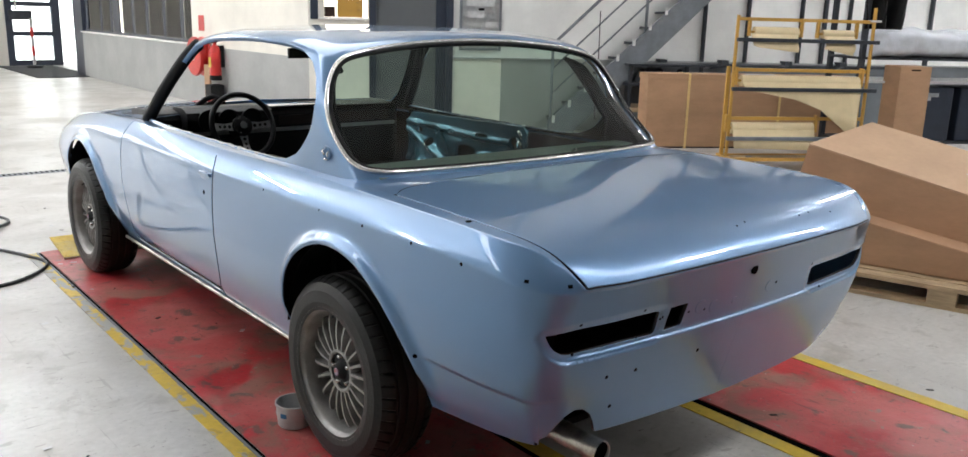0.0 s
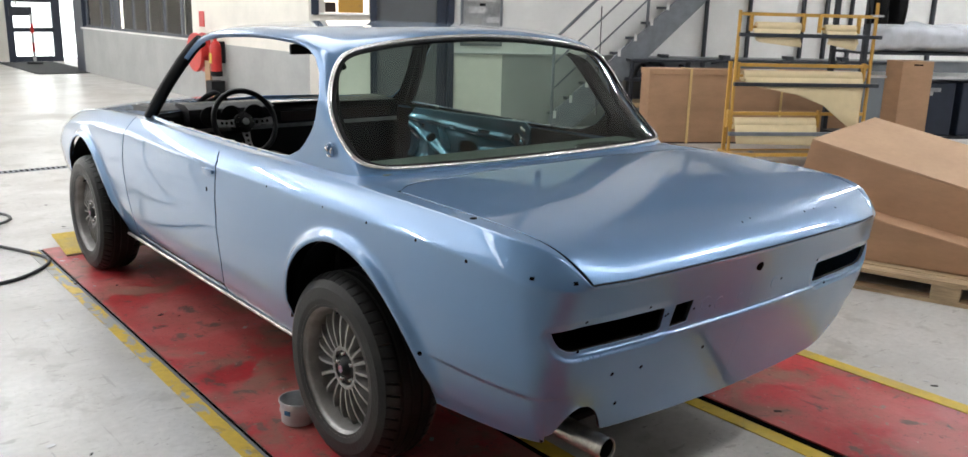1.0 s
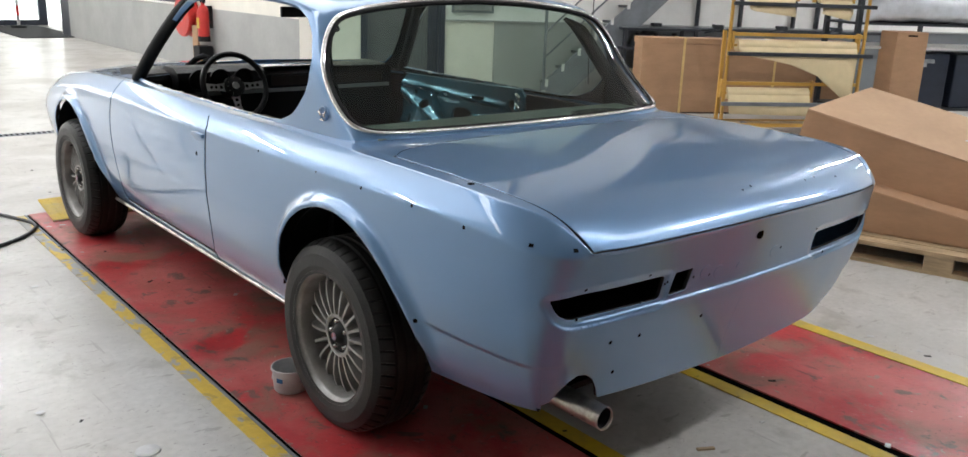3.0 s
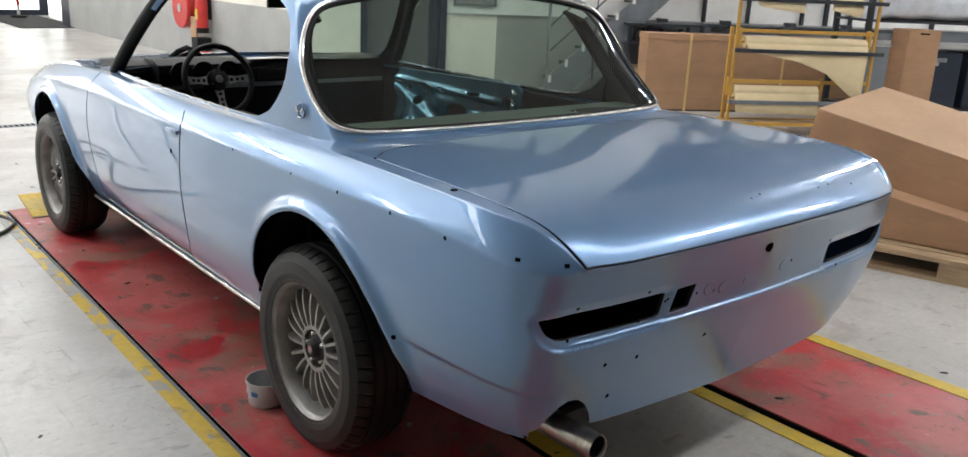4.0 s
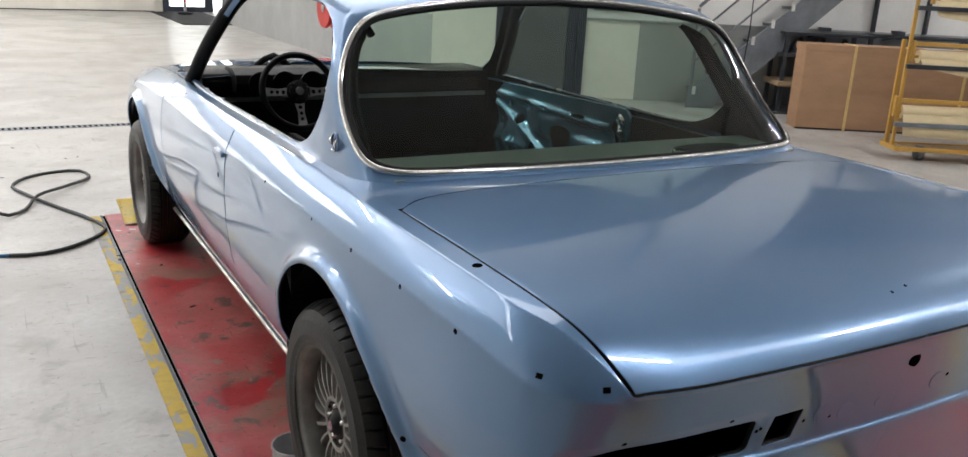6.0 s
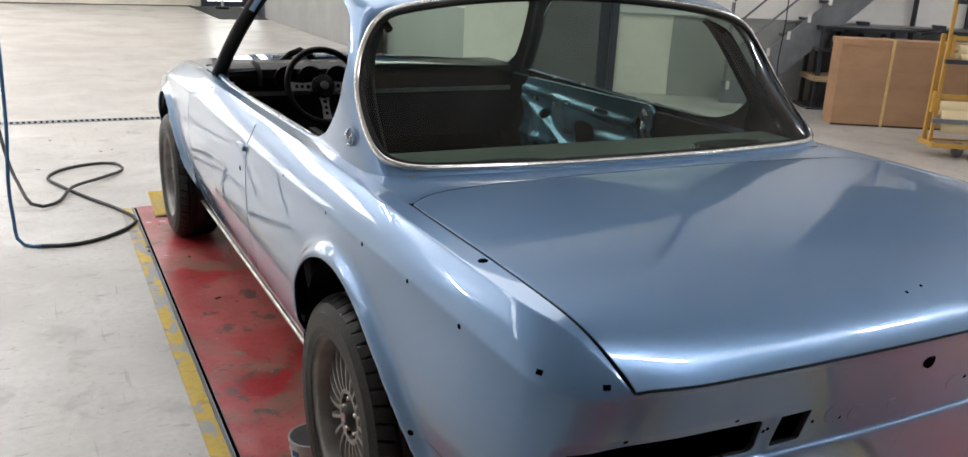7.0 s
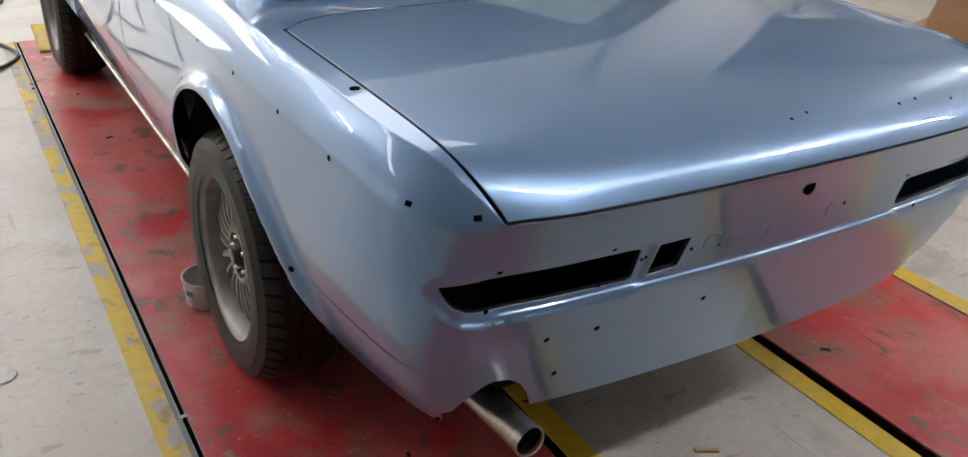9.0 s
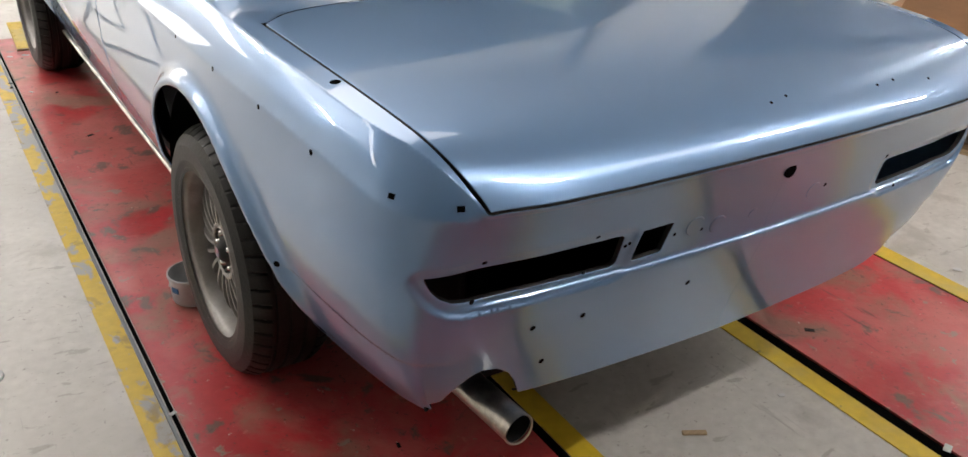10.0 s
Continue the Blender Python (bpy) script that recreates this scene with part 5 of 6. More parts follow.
def frame_on(a, b):
    """A frame on a wall from a to b: x along the wall, y out through it, z up."""
    a, b = Vector((*a, 0)), Vector((*b, 0))
    d = b - a
    return Matrix.Translation(a) @ Matrix.Rotation(math.atan2(d.y, d.x), 4, "Z"), d.length


def wall(name, a, b, z0, z1, mat, thick=.2, label="", x0=None, x1=None):
    m, ln = frame_on(a, b)
    return tagged(box(name, 0 if x0 is None else x0, ln if x1 is None else x1, 0, thick, z0, z1, mat, m=m), label, "wall", kind="structure")


H = 5.2
# wall beside the hall, with office windows above a grey dado; runs away from the camera at x = 3.05
LW = ((3.05, 17.6), (3.05, 8.37))
wall("wall_west_dado", *LW, 0, .86, GREYW, .22, "grey painted lower wall")
wall("wall_west_head", *LW, 2.35, H, CREAM, .22, "cream upper wall")
wall("wall_west_pier", *LW, .86, 2.35, CREAM, .22, "cream painted wall", x0=5.65)
m_l, _ = frame_on(*LW)
sill = tagged(box("window_sill", -.02, 5.65, -.03, .20, .862, .885, WHITE, m=m_l), "white window sill", "window sill", kind="structure")
win = tagged(box("window_1", 0, 5.65, .06, .12, .886, .93, DARK_FRAME, m=m_l), "dark framed office window", "window", kind="structure")
box("window_frame", 0, 5.65, .06, .12, 2.28, 2.348, DARK_FRAME, win, m=m_l)
for xx, ww in ((0.0, .10), (.95, .09), (1.55, .10), (1.75, .45), (2.75, .09), (3.45, .12), (4.25, .10), (5.0, .12), (5.55, .10)):
    box("window_frame", xx, xx + ww * .7, .075, .105, .932, 2.278, DARK_FRAME, win, m=m_l)
for x0, x1 in ((.10, .95), (1.04, 1.55), (1.65, 1.75), (2.2, 2.75), (2.84, 3.45), (3.57, 4.25), (4.35, 5.0), (5.12, 5.55)):
    p_ = box("pane", x0, x1, .085, .09, .932, 2.278, WINGLASS, win, m=m_l)
    p_.visible_shadow = False
tagged(box("backdrop", -.1, 6.2, .40, .44, .3, 2.6, OFFICE, m=m_l), "bright lit office beyond the window", "backdrop", kind="structure")
tagged(box("office_binder", 2.42, 2.60, .15, .28, .89, 1.22, FIRE_RED, m=m_l, bevel=.004), "red binder standing on the window sill", "binder")
tagged(box("wood_post", 2.30, 2.42, .125, .185, .886, 2.27, RACKY, m=m_l), "yellow wooden post behind the office window", "post")
# entrance recess at the end
wall("wall_recess_east", (3.95, 21.2), (3.95, 17.4), 0, H, WHITE, .15, "white side wall of the entrance")
tagged(box("door_jamb", 3.06, 3.42, 17.62, 18.2, 0, 3.0, DARK_FRAME), "dark blue door jamb", "door frame", kind="structure")
wall("wall_far", (-14, 21.2), (2.42, 21.2), 0, H, CREAM, .2, "cream end wall", )
wall("wall_far_head", (2.42, 21.2), (4.1, 21.2), 2.5, H, CREAM, .2, "cream end wall")
door = tagged(box("door_1", 2.42, 2.56, 21.15, 21.25, 0, 2.5, DARK_FRAME), "dark blue glazed entrance door", "door", kind="structure")
for x0, x1, z0, z1 in ((3.38, 3.52, 0, 2.5), (2.56, 3.38, 0, .12), (2.56, 3.38, .66, .76), (2.56, 3.38, 1.32, 1.42), (2.56, 3.38, 2.38, 2.5)):
    box("door_frame", x0, x1, 21.15, 21.25, z0, z1, DARK_FRAME, door)
for z0, z1 in ((.12, .66), (.76, 1.32), (1.42, 2.38)):
    p_ = box("pane", 2.56, 3.38, 21.19, 21.2, z0, z1, WINGLASS, door)
    p_.visible_shadow = False
box("door_closer_box", 2.48, 2.95, 21.08, 21.15, 1.02, 1.22, DARK_STEEL, door)
tube("pull_handle", [(2.62, 21.1, 1.25), (2.62, 21.05, 1.3), (2.62, 21.05, 1.6), (2.62, 21.1, 1.65)], .02, CHROME, door)
wl = tagged(box("window_2", 3.52, 3.56, 21.15, 21.25, 0, 2.5, DARK_FRAME), "narrow glazed panel beside the door", "window", kind="structure")
p_ = box("pane", 3.56, 3.94, 21.19, 21.2, 0.05, 2.5, WINGLASS, wl)
p_.visible_shadow = False
tagged(box("backdrop", 0, 6, 22.6, 22.65, -.5, 4, DAYLIGHT), "bright daylight outside the door", "backdrop", kind="structure")
# sectional door in the far wall
sd = tagged(box("sectional_door", -1.9, 2.2, 21.06, 21.18, .02, .60, CREAM), "cream sectional hall door", "hall door", kind="structure")
for k in range(1, 6):
    box("door_section", -1.9, 2.2, 21.06, 21.18, .61 * k + .01, .61 * k + .60, CREAM, sd)
box("bottom_seal", -1.9, 2.2, 21.05, 21.19, 0, .019, BLACK, sd)
tagged(box("mat", 2.10, 3.25, 17.35, 20.9, .001, .014, material("dark_door_mat", (0.03, 0.032, 0.036), rough=0.9, vary=0.3, scale=30), m=None), "dark grey door mat on the floor", "mat")
post = tagged(lathe("barrier_post", [(0, .0), (.16, .0), (.16, .04), (.03, .06)], BLACK, axis="z", segments=24, origin=(2.72, 20.2, .014)), "red and white barrier post on a black foot", "barrier post")
for k in range(5):
    lathe("band", [(.032, .06 + k * .2), (.032, .26 + k * .2)], FIRE_RED if k % 2 else PLASTIC_W, post, axis="z", segments=16, origin=(2.72, 20.2, .014))

# ---- back wall, across the view
BW = ((3.05, 8.37), (12.2, 3.43))
m_b, len_b = frame_on(*BW)


def on_back(name, x0, x1, y0, y1, z0, z1, mat, label="", category="", kind="", parent=None, bevel=0.0):
    ob = box(name, x0, x1, y0, y1, z0, z1, mat, parent, "", bevel, m_b)
    return tagged(ob, label, category, kind=kind) if parent is None else ob


on_back("wall_north_head", 0, len_b, 0, .2, 2.6, H, WHITE, "white upper wall", "wall", "structure")
on_back("wall_north_pier", 0, .03, 0, .2, 0, 2.6, CREAM, "cream wall", "wall", "structure")
on_back("wall_north_dado", .03, .72, 0, .2, 0, 1.32, CREAM, "cream wall below a hatch", "wall", "structure")
on_back("wall_north", 1.74, len_b, .004, .2, .89, 2.6, WHITE, "white panelled wall", "wall", "structure")
on_back("wall_north_low", 2.36, 4.0, 0, .2, 0, .885, GREYW, "grey painted masonry wall", "wall", "structure")
on_back("wall_north_low", 4.0, len_b, 0, .2, 0, .885, GREYB, "blue-grey painted lower wall", "wall", "structure")
# pale masonry courses beside the door
pier = on_back("wall_north_masonry", 1.74, 2.36, .01, .2, 0, .885, CREAM, "cream painted masonry wall", "wall", "structure")
for r_ in range(9):
    box("course", 1.742, 2.358, .002, .02, r_ * .098 + .004, r_ * .098 + .092, CREAM, pier, m=m_b)
low2 = bpy.data.objects["wall_north_low"]
for r_ in range(9):
    box("course", 2.362, 3.998, -.006, .02, r_ * .098 + .004, r_ * .098 + .092, GREYW, low2, m=m_b)
# hatch into a lit room with orange boxes, and a dark double door
win3 = on_back("window_3", .03, .12, -.02, .2, 1.32, 2.6, DARK_FRAME, "lit hatch with dark frame", "window", "structure")
box("sill", .12, .72, -.04, .2, 1.322, 1.345, WHITE, win3, m=m_b)
tagged(box("backdrop", -.5, 1.2, 1.1, 1.15, .8, 2.8, OFFICE, m=m_b), "lit room beyond the hatch", "backdrop", kind="structure")
tagged(box("parts_crate", .36, .66, .25, .55, 1.347, 1.56, RACKY, m=m_b, bevel=.006), "orange parts crate on the hatch sill", "crate")
tagged(box("parts_crate", .20, .33, .3, .5, 1.347, 1.47, DASHWOOD, m=m_b, bevel=.006), "small dark brown crate on the hatch sill", "crate")
dd = on_back("door_2", .72, .80, -.03, .2, 0, 2.6, DARK_FRAME, "dark grey double door in a black frame", "door", "structure")
box("door_frame", 1.66, 1.74, -.03, .2, 0, 2.6, DARK_FRAME, dd, m=m_b)
box("door_leaf", .80, 1.53, .03, .08, 0, 2.6, DOOR_GREY, dd, m=m_b)
box("door_leaf", 1.535, 1.66, .03, .08, 0, 2.6, DARK_FRAME, dd, m=m_b)
# notice board with papers
nb_ = on_back("notice_board", 1.82, 2.34, -.03, -.001, .99, 1.95, GREY_STEEL, "grey notice board with white papers", "notice board")
box("board_face", 1.85, 2.31, -.036, -.03, 1.02, 1.92, SILVER, nb_, m=m_b)
for x0, x1, z0, z1, mt in ((1.92, 2.12, 1.38, 1.46, PLASTIC_W), (1.90, 2.25, 1.52, 1.62, PLASTIC_W), (2.14, 2.30, 1.27, 1.34, PLASTIC_W), (1.92, 2.08, 1.25, 1.33, GREYW), (2.05, 2.12, 1.47, 1.50, BLACK)):
    box("paper", x0, x1, -.039, -.036, z0, z1, mt, nb_, m=m_b)
# ledge, pipe and dark posts on the white wall
on_back("ledge", 1.74, len_b, -.03, .004, .886, .905, GREYW, "grey ledge above the dado", "trim", "structure")
rail_p = tagged(tube("wall_pipe", [m_b @ Vector((x, -.10, .865)) for x in np.linspace(4.1, 7.9, 14)], .022, DARK_STEEL, sides=10), "dark horizontal pipe along the wall", "pipe")
for x in (4.45, 5.3, 6.2, 7.0):
    box("pipe_bracket", x - .05, x + .05, -.14, .0, .84, .93, DARK_STEEL, rail_p, m=m_b)
    tube("tap_lever", [m_b @ Vector((x, -.13, .87)), m_b @ Vector((x - .22, -.16, .83))], .014, DARK_STEEL, rail_p)
for x, w_ in ((5.02, .03), (5.62, .03), (6.38, .03), (6.72, .035), (7.08, .025), (8.3, .035)):
    tagged(box("wall_post", x - w_ / 2, x + w_ / 2, -.06, .003, .905, H, DARK_STEEL, m=m_b), "dark steel post on the white wall", "post", group="wall posts")
wall("wall_east", (12.2, 3.43), (12.2, -12), 0, H, CREAM, .2, "cream hall wall")
# unseen closing wall, coloured dark to cut the light under the car
wall("wall_south", (12.2, -12), (-10, -12), 0, H, GREYB, .2, "unseen blue-grey hall wall, dark to cut light from behind")
wall("wall_close", (-10, -12), (-10, 21.4), 0, H, CREAM, .2, "cream hall wall")
tagged(box("ceiling", -14, 16, -14, 24, H, H + .2, ROOF), "white profiled hall ceiling", "ceiling", kind="structure")

# drain channel across the floor
dr = tagged(box("drain_channel", -8, 2.9, 6.90, 7.02, .0005, .003, GREY_STEEL), "slotted steel drain channel in the floor", "drain", kind="structure")
bm = bmesh.new()
for i in range(260):
    add_box(bm, -8 + i * .042, -8 + i * .042 + .02, 6.92, 7.0, .003, .0042)
part("drain_slots", bm, HOLE_SHADE, dr)

# ---- stairs along the back wall
ST0, ST1 = Vector((5.44, 6.62, 0)), Vector((9.1, 4.63, 0))
m_s, _ = frame_on(ST0[:2], ST1[:2])
stairs = tagged(empty("staircase", m_s), "open grey steel staircase with tube railing", "staircase")
tanS, rise = .965, .19


def stair_part(name, bm, mat):
    ob = part(name, bm, mat, stairs)
    return ob


for y_ in (0.0, .78):
    bm = bmesh.new()
    vs = []
    for x, z in ((-.05, 0), (.24, 0), (3.6, 3.36 * tanS), (3.6, 3.36 * tanS + .27), (-.05, .18)):
        vs.append((x, z))
    a = [bm.verts.new((x, y_, z)) for x, z in vs]
    b = [bm.verts.new((x, y_ + .05, z)) for x, z in vs]
    bm.faces.new(a)
    bm.faces.new(b[::-1])
    for i in range(5):
        j = (i + 1) % 5
        bm.faces.new((a[i], b[i], b[j], a[j]))
    stair_part("stringer", bm, GREY_STEEL)
for i in range(1, 18):
    bm = bmesh.new()
    z = i * rise
    x = (z - .14) / tanS
    add_box(bm, x - .02, x + .24, .05, .78, z - .03, z)
    stair_part("tread", bm, DARK_STEEL)
    bm = bmesh.new()
    add_box(bm, x - .055, x - .02, -.012, -.001, z - .04, z + .05)
    stair_part("tread_bracket", bm, WHITE)
for k, up in enumerate((1.02, .72, .42)):
    p0, p1 = (-.02, .02, .08 + up), (3.6, .02, 3.5 + up)
    v_, f_ = tube_data([p0, p1], .02 if k == 0 else .012, 8)
    mesh_object("rail", v_, f_, GREY_STEEL, stairs)
for x in (-.02, 1.15, 2.3, 3.45):
    v_, f_ = tube_data([(x, .02, max(0, x * tanS + .05)), (x, .02, x * tanS + 1.1)], .02, 8)
    mesh_object("post", v_, f_, GREY_STEEL, stairs)
tagged(tube("wall_cable", [(5.86, 6.3, 1.5), (5.87, 6.3, .9), (5.85, 6.31, .5), (5.86, 6.3, .2)], .006, BLACK), "black cable hanging beside the stairs", "cable")
# dim things under the stairs
tr_m = Matrix.Translation((6.15, 6.05, 0)) @ Matrix.Rotation(math.atan2(-.475, .88), 4, "Z")
trolley = tagged(empty("workshop_trolley", tr_m), "dark workshop trolley with a brown shelf under the stairs", "trolley")
for z0, z1, mt in ((.30, .36, PALE_WOOD), (.62, .66, DARK_STEEL), (.86, .89, DARK_STEEL)):
    box("shelf", 0, 1.0, 0, .5, z0, z1, mt, trolley, bevel=.004)
for x in (.02, .94):
    for y in (.02, .44):
        box("leg", x, x + .04, y, y + .04, .0, .89, DARK_STEEL, trolley)
for x in (.25, .5, .75):
    lathe("machine_part", [(0, .0), (.07, .0), (.08, .04), (.05, .10), (.03, .16), (0, .17)], DARK_STEEL, trolley, axis="z", segments=16, origin=(x, .2, .66))
box("plinth", -.05, 1.1, -.02, .55, .0, .02, DARK_STEEL, trolley)

# unseen dark sheet on the upper wall, right of the stairs' foot, added for the lid's reflection, and a downpipe beside
# it
clad = on_back("dark_reflection_sheet", 4.75, len_b, -.035, -.002, 2.95, H, DARK_STEEL, "unseen dark sheet on the upper wall, added for the lid's reflection", "cladding", "structure")
for k in range(1, 8):
    box("reflection_sheet_rib", 4.75 + k * .9, 4.79 + k * .9, -.05, -.036, 2.95, H, DARK_STEEL, clad, m=m_b)
tagged(tube("downpipe", [m_b @ Vector((2.86, -.08, z)) for z in (2.62, 3.4, 4.3, H)], .05, DARK_STEEL, sides=12), "dark downpipe on the upper wall", "pipe")

# ---- cartons, rack and wrapped goods
c_m = Matrix.Translation((5.605, 5.275, 0)) @ Matrix.Rotation(math.atan2(-.503, .864), 4, "Z")
carton = tagged(empty("carton", c_m), "large flat brown cardboard carton with yellow straps", "carton")
box("carton_body", 0, 2.55, 0, .28, 0, .80, CARD, carton, bevel=.008)
box("carton_lid", -.008, 2.558, -.008, .288, .775, .838, CARD, carton, bevel=.006)
box("base_slat", 0, 2.55, -.004, .02, .0, .018, DASHWOOD, carton)
for x in (.47, 1.58):
    box("strap", x, x + .028, -.012, .292, .838, .842, STRAP, carton)
    box("strap", x, x + .028, -.013, -.009, .0, .842, STRAP, carton)
box("label_sheet", 1.2, 1.55, .05, .16, .8385, .841, PLASTIC_W, carton)

r_m = Matrix.Translation((5.235, 3.91, 0)) @ Matrix.Rotation(math.atan2(-.503, .864), 4, "Z")
rack = tagged(empty("paper_rack", r_m), "yellow tubular rack with rolls of masking paper on castors", "rack")
RL = 1.42


def bar(name, p0, p1, r, mat, sides=8):
    v_, f_ = tube_data([p0, p1], r, sides)
    return mesh_object(name, v_, f_, mat, rack)


def flat_bar(name, x0, x1, y0, y1, z0, z1, mat):
    return box(name, x0, x1, y0, y1, z0, z1, mat, rack, bevel=.002)


for x in (0.0, RL):
    flat_bar("upright", x - .013, x + .013, -.013, .013, .10, 1.49 + (.10 if x else 0), RACKY)
    flat_bar("upright", x - .016, x + .016, .10, .13, .10, 1.0, RACKY)
    flat_bar("foot", x - .018, x + .018, -.10, .20, .09, .13, RACKY)
for z in (1.455, .975, .505):
    flat_bar("cross_bar", .018, RL - .018, -.012, .012, z - .016, z + .016, RACKY)
flat_bar("base_bar", .02, RL - .02, -.10, -.07, .09, .125, RACKY)
flat_bar("base_bar", .02, RL - .02, .16, .19, .09, .125, RACKY)
flat_bar("base_shelf", .1, RL - .1, -.06, .155, .10, .115, PALE_WOOD)
for z, x0, x1, mt in ((1.262, -.03, RL + .02, DARK_STEEL), (.795, -.04, RL + .05, DARK_STEEL), (.315, -.05, RL * .95, GREY_STEEL)):
    flat_bar("tear_bar", x0, x1, -.11, -.07, z - .018, z + .018, mt)
for k_, (z, x0, x1, rr) in enumerate(((1.335, .17, .62, .05), (1.33, .88, 1.20, .042), (.87, .08, RL - .10, .055), (.41, .02, .88, .058))):
    roll = lathe("paper_roll", [(.018, x0 - .0), (rr, x0), (rr, x1), (.018, x1), (.018, x0)], PAPER, rack, "roll of cream masking paper", "x", 28, (0, .0, z))
    bar("spindle", (x0 - .06, 0, z), (x1 + .05, 0, z), .012, RACKY)
    for xx in (x0 - .05, x1 + .04):
        flat_bar("bracket", xx - .012, xx + .012, -.02, .02, z - .04, z + .13, RACKY)


def sheet_of_paper(pts, name="loose_paper"):
    """A hanging sheet: rows of (x, y, z) edges."""
    v_, f_ = [], []
    for (a, b) in pts:
        for k in range(9):
            v_.append(Vector(a).lerp(Vector(b), k / 8))
    for i in range(len(pts) - 1):
        for k in range(8):
            f_.append((i * 9 + k, i * 9 + k + 1, (i + 1) * 9 + k + 1, (i + 1) * 9 + k))
    ob = mesh_object(name, v_, f_, PAPER, rack)
    so = ob.modifiers.new("thickness", "SOLIDIFY")
    so.thickness = .0015
    return ob


sheet_of_paper([((.12, -.056, 1.32), (.60, -.056, 1.32)), ((.13, -.075, 1.25), (.60, -.075, 1.24)), ((.14, -.085, 1.21), (.61, -.09, 1.19)), ((.17, -.11, 1.195), (.60, -.10, 1.15))])
sheet_of_paper([((.88, -.05, 1.31), (1.20, -.05, 1.31)), ((.89, -.08, 1.22), (1.21, -.08, 1.20)), ((.86, -.11, 1.19), (1.17, -.10, 1.13))])
sheet_of_paper([((.08, -.06, .86), (RL - .10, -.06, .86)), ((.10, -.085, .79), (RL - .10, -.085, .78)), ((.62, -.09, .70), (RL - .11, -.09, .66)), ((.90, -.10, .60), (RL - .12, -.10, .52)), ((1.16, -.13, .40), (RL - .13, -.12, .36))])
sheet_of_paper([((.02, -.062, .40), (.88, -.062, .40)), ((.02, -.09, .30), (.88, -.09, .29)), ((.03, -.10, .22), (.88, -.10, .20))])
for x in (.25, 1.1):
    lathe("castor", [(0, -.025), (.06, -.025), (.065, 0), (.06, .025), (0, .025)], GREY_STEEL, rack, "grey castor wheel", "x", 24, (x, .02, .066))
    flat_bar("castor_fork", x - .04, x + .04, -.03, .07, .07, .10, BLACK)
flat_bar("cap", RL - .05, RL + .06, -.03, .03, 1.455, 1.475, PLASTIC_W)

# large carton lying tilted on a second carton, on a pallet
dv = Vector((.28, -.96, 0)).normalized()
nv = Vector((.96, .28, 0)).normalized()


def hexa(name, corners, mat, parent, label="", bevel=.008):
    bm = bmesh.new()
    vs = [bm.verts.new(c) for c in corners]
    for f in ((0, 3, 2, 1), (4, 5, 6, 7), (0, 1, 5, 4), (1, 2, 6, 5), (2, 3, 7, 6), (3, 0, 4, 7)):
        bm.faces.new([vs[i] for i in f])
    return part(name, bm, mat, parent, label, bevel=bevel)


A0 = Vector((2.625, 1.525, .742))
ln, sl = 1.75, .222
wv = Vector((.60, -.06, .10))
dn = Vector((0, 0, -1)) - dv * .20
p = [A0, A0 + wv, A0 + wv + dv * ln + Vector((0, 0, -sl * ln)), A0 + dv * ln + Vector((0, 0, -sl * ln))]
big = tagged(empty("tilted_carton", Matrix.Translation((2.6, 1.0, .13))), "large brown carton lying tilted on a pallet", "carton")


def in_big(ob):
    ob.parent = big
    ob.matrix_parent_inverse = Matrix.Translation((-2.6, -1.0, -.13))
    return ob


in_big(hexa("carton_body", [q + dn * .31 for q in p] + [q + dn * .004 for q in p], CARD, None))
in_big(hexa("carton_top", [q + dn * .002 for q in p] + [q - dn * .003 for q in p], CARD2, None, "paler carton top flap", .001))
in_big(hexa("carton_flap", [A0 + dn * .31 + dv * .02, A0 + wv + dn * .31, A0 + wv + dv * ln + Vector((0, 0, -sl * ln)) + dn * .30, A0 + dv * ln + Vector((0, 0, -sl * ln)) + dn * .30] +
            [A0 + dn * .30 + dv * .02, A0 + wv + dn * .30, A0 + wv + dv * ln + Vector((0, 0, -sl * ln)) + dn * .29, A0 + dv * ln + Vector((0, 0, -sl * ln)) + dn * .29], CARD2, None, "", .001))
b0 = Vector((2.44, 1.62, .124)) - dv * 0.0 - nv * .0
lowc = [b0 - nv * .045, b0 + nv * .55, b0 + nv * .55 + dv * 1.9, b0 - nv * .045 + dv * 1.9]
in_big(hexa("lower_carton", lowc + [Vector((q.x, q.y, .124 + max(.02, .335 - .225 * (k in (2, 3)) * 1.75))) for k, q in enumerate(lowc)], CARD, None, "brown lower carton"))
lab0 = p[3].lerp(p[2], .30)
in_big(hexa("label_sheet", [A0 + wv * t_ + dv * s_ + Vector((0, 0, -sl * s_)) - dn * .004 for t_, s_ in ((.42, .72), (.72, .72), (.72, 1.0), (.42, 1.0))] +
            [A0 + wv * t_ + dv * s_ + Vector((0, 0, -sl * s_)) - dn * .005 for t_, s_ in ((.42, .72), (.72, .72), (.72, 1.0), (.42, 1.0))], PLASTIC_W, None, "white paper label", 0))
pal_m = Matrix(((dv.x, nv.x, 0, 2.44 - dv.x * .55 - nv.x * .06), (dv.y, nv.y, 0, 1.05 - dv.y * .55 - nv.y * .06), (0, 0, 1, 0), (0, 0, 0, 1)))
pallet = tagged(empty("pallet", pal_m), "wooden pallet under the cartons", "pallet")
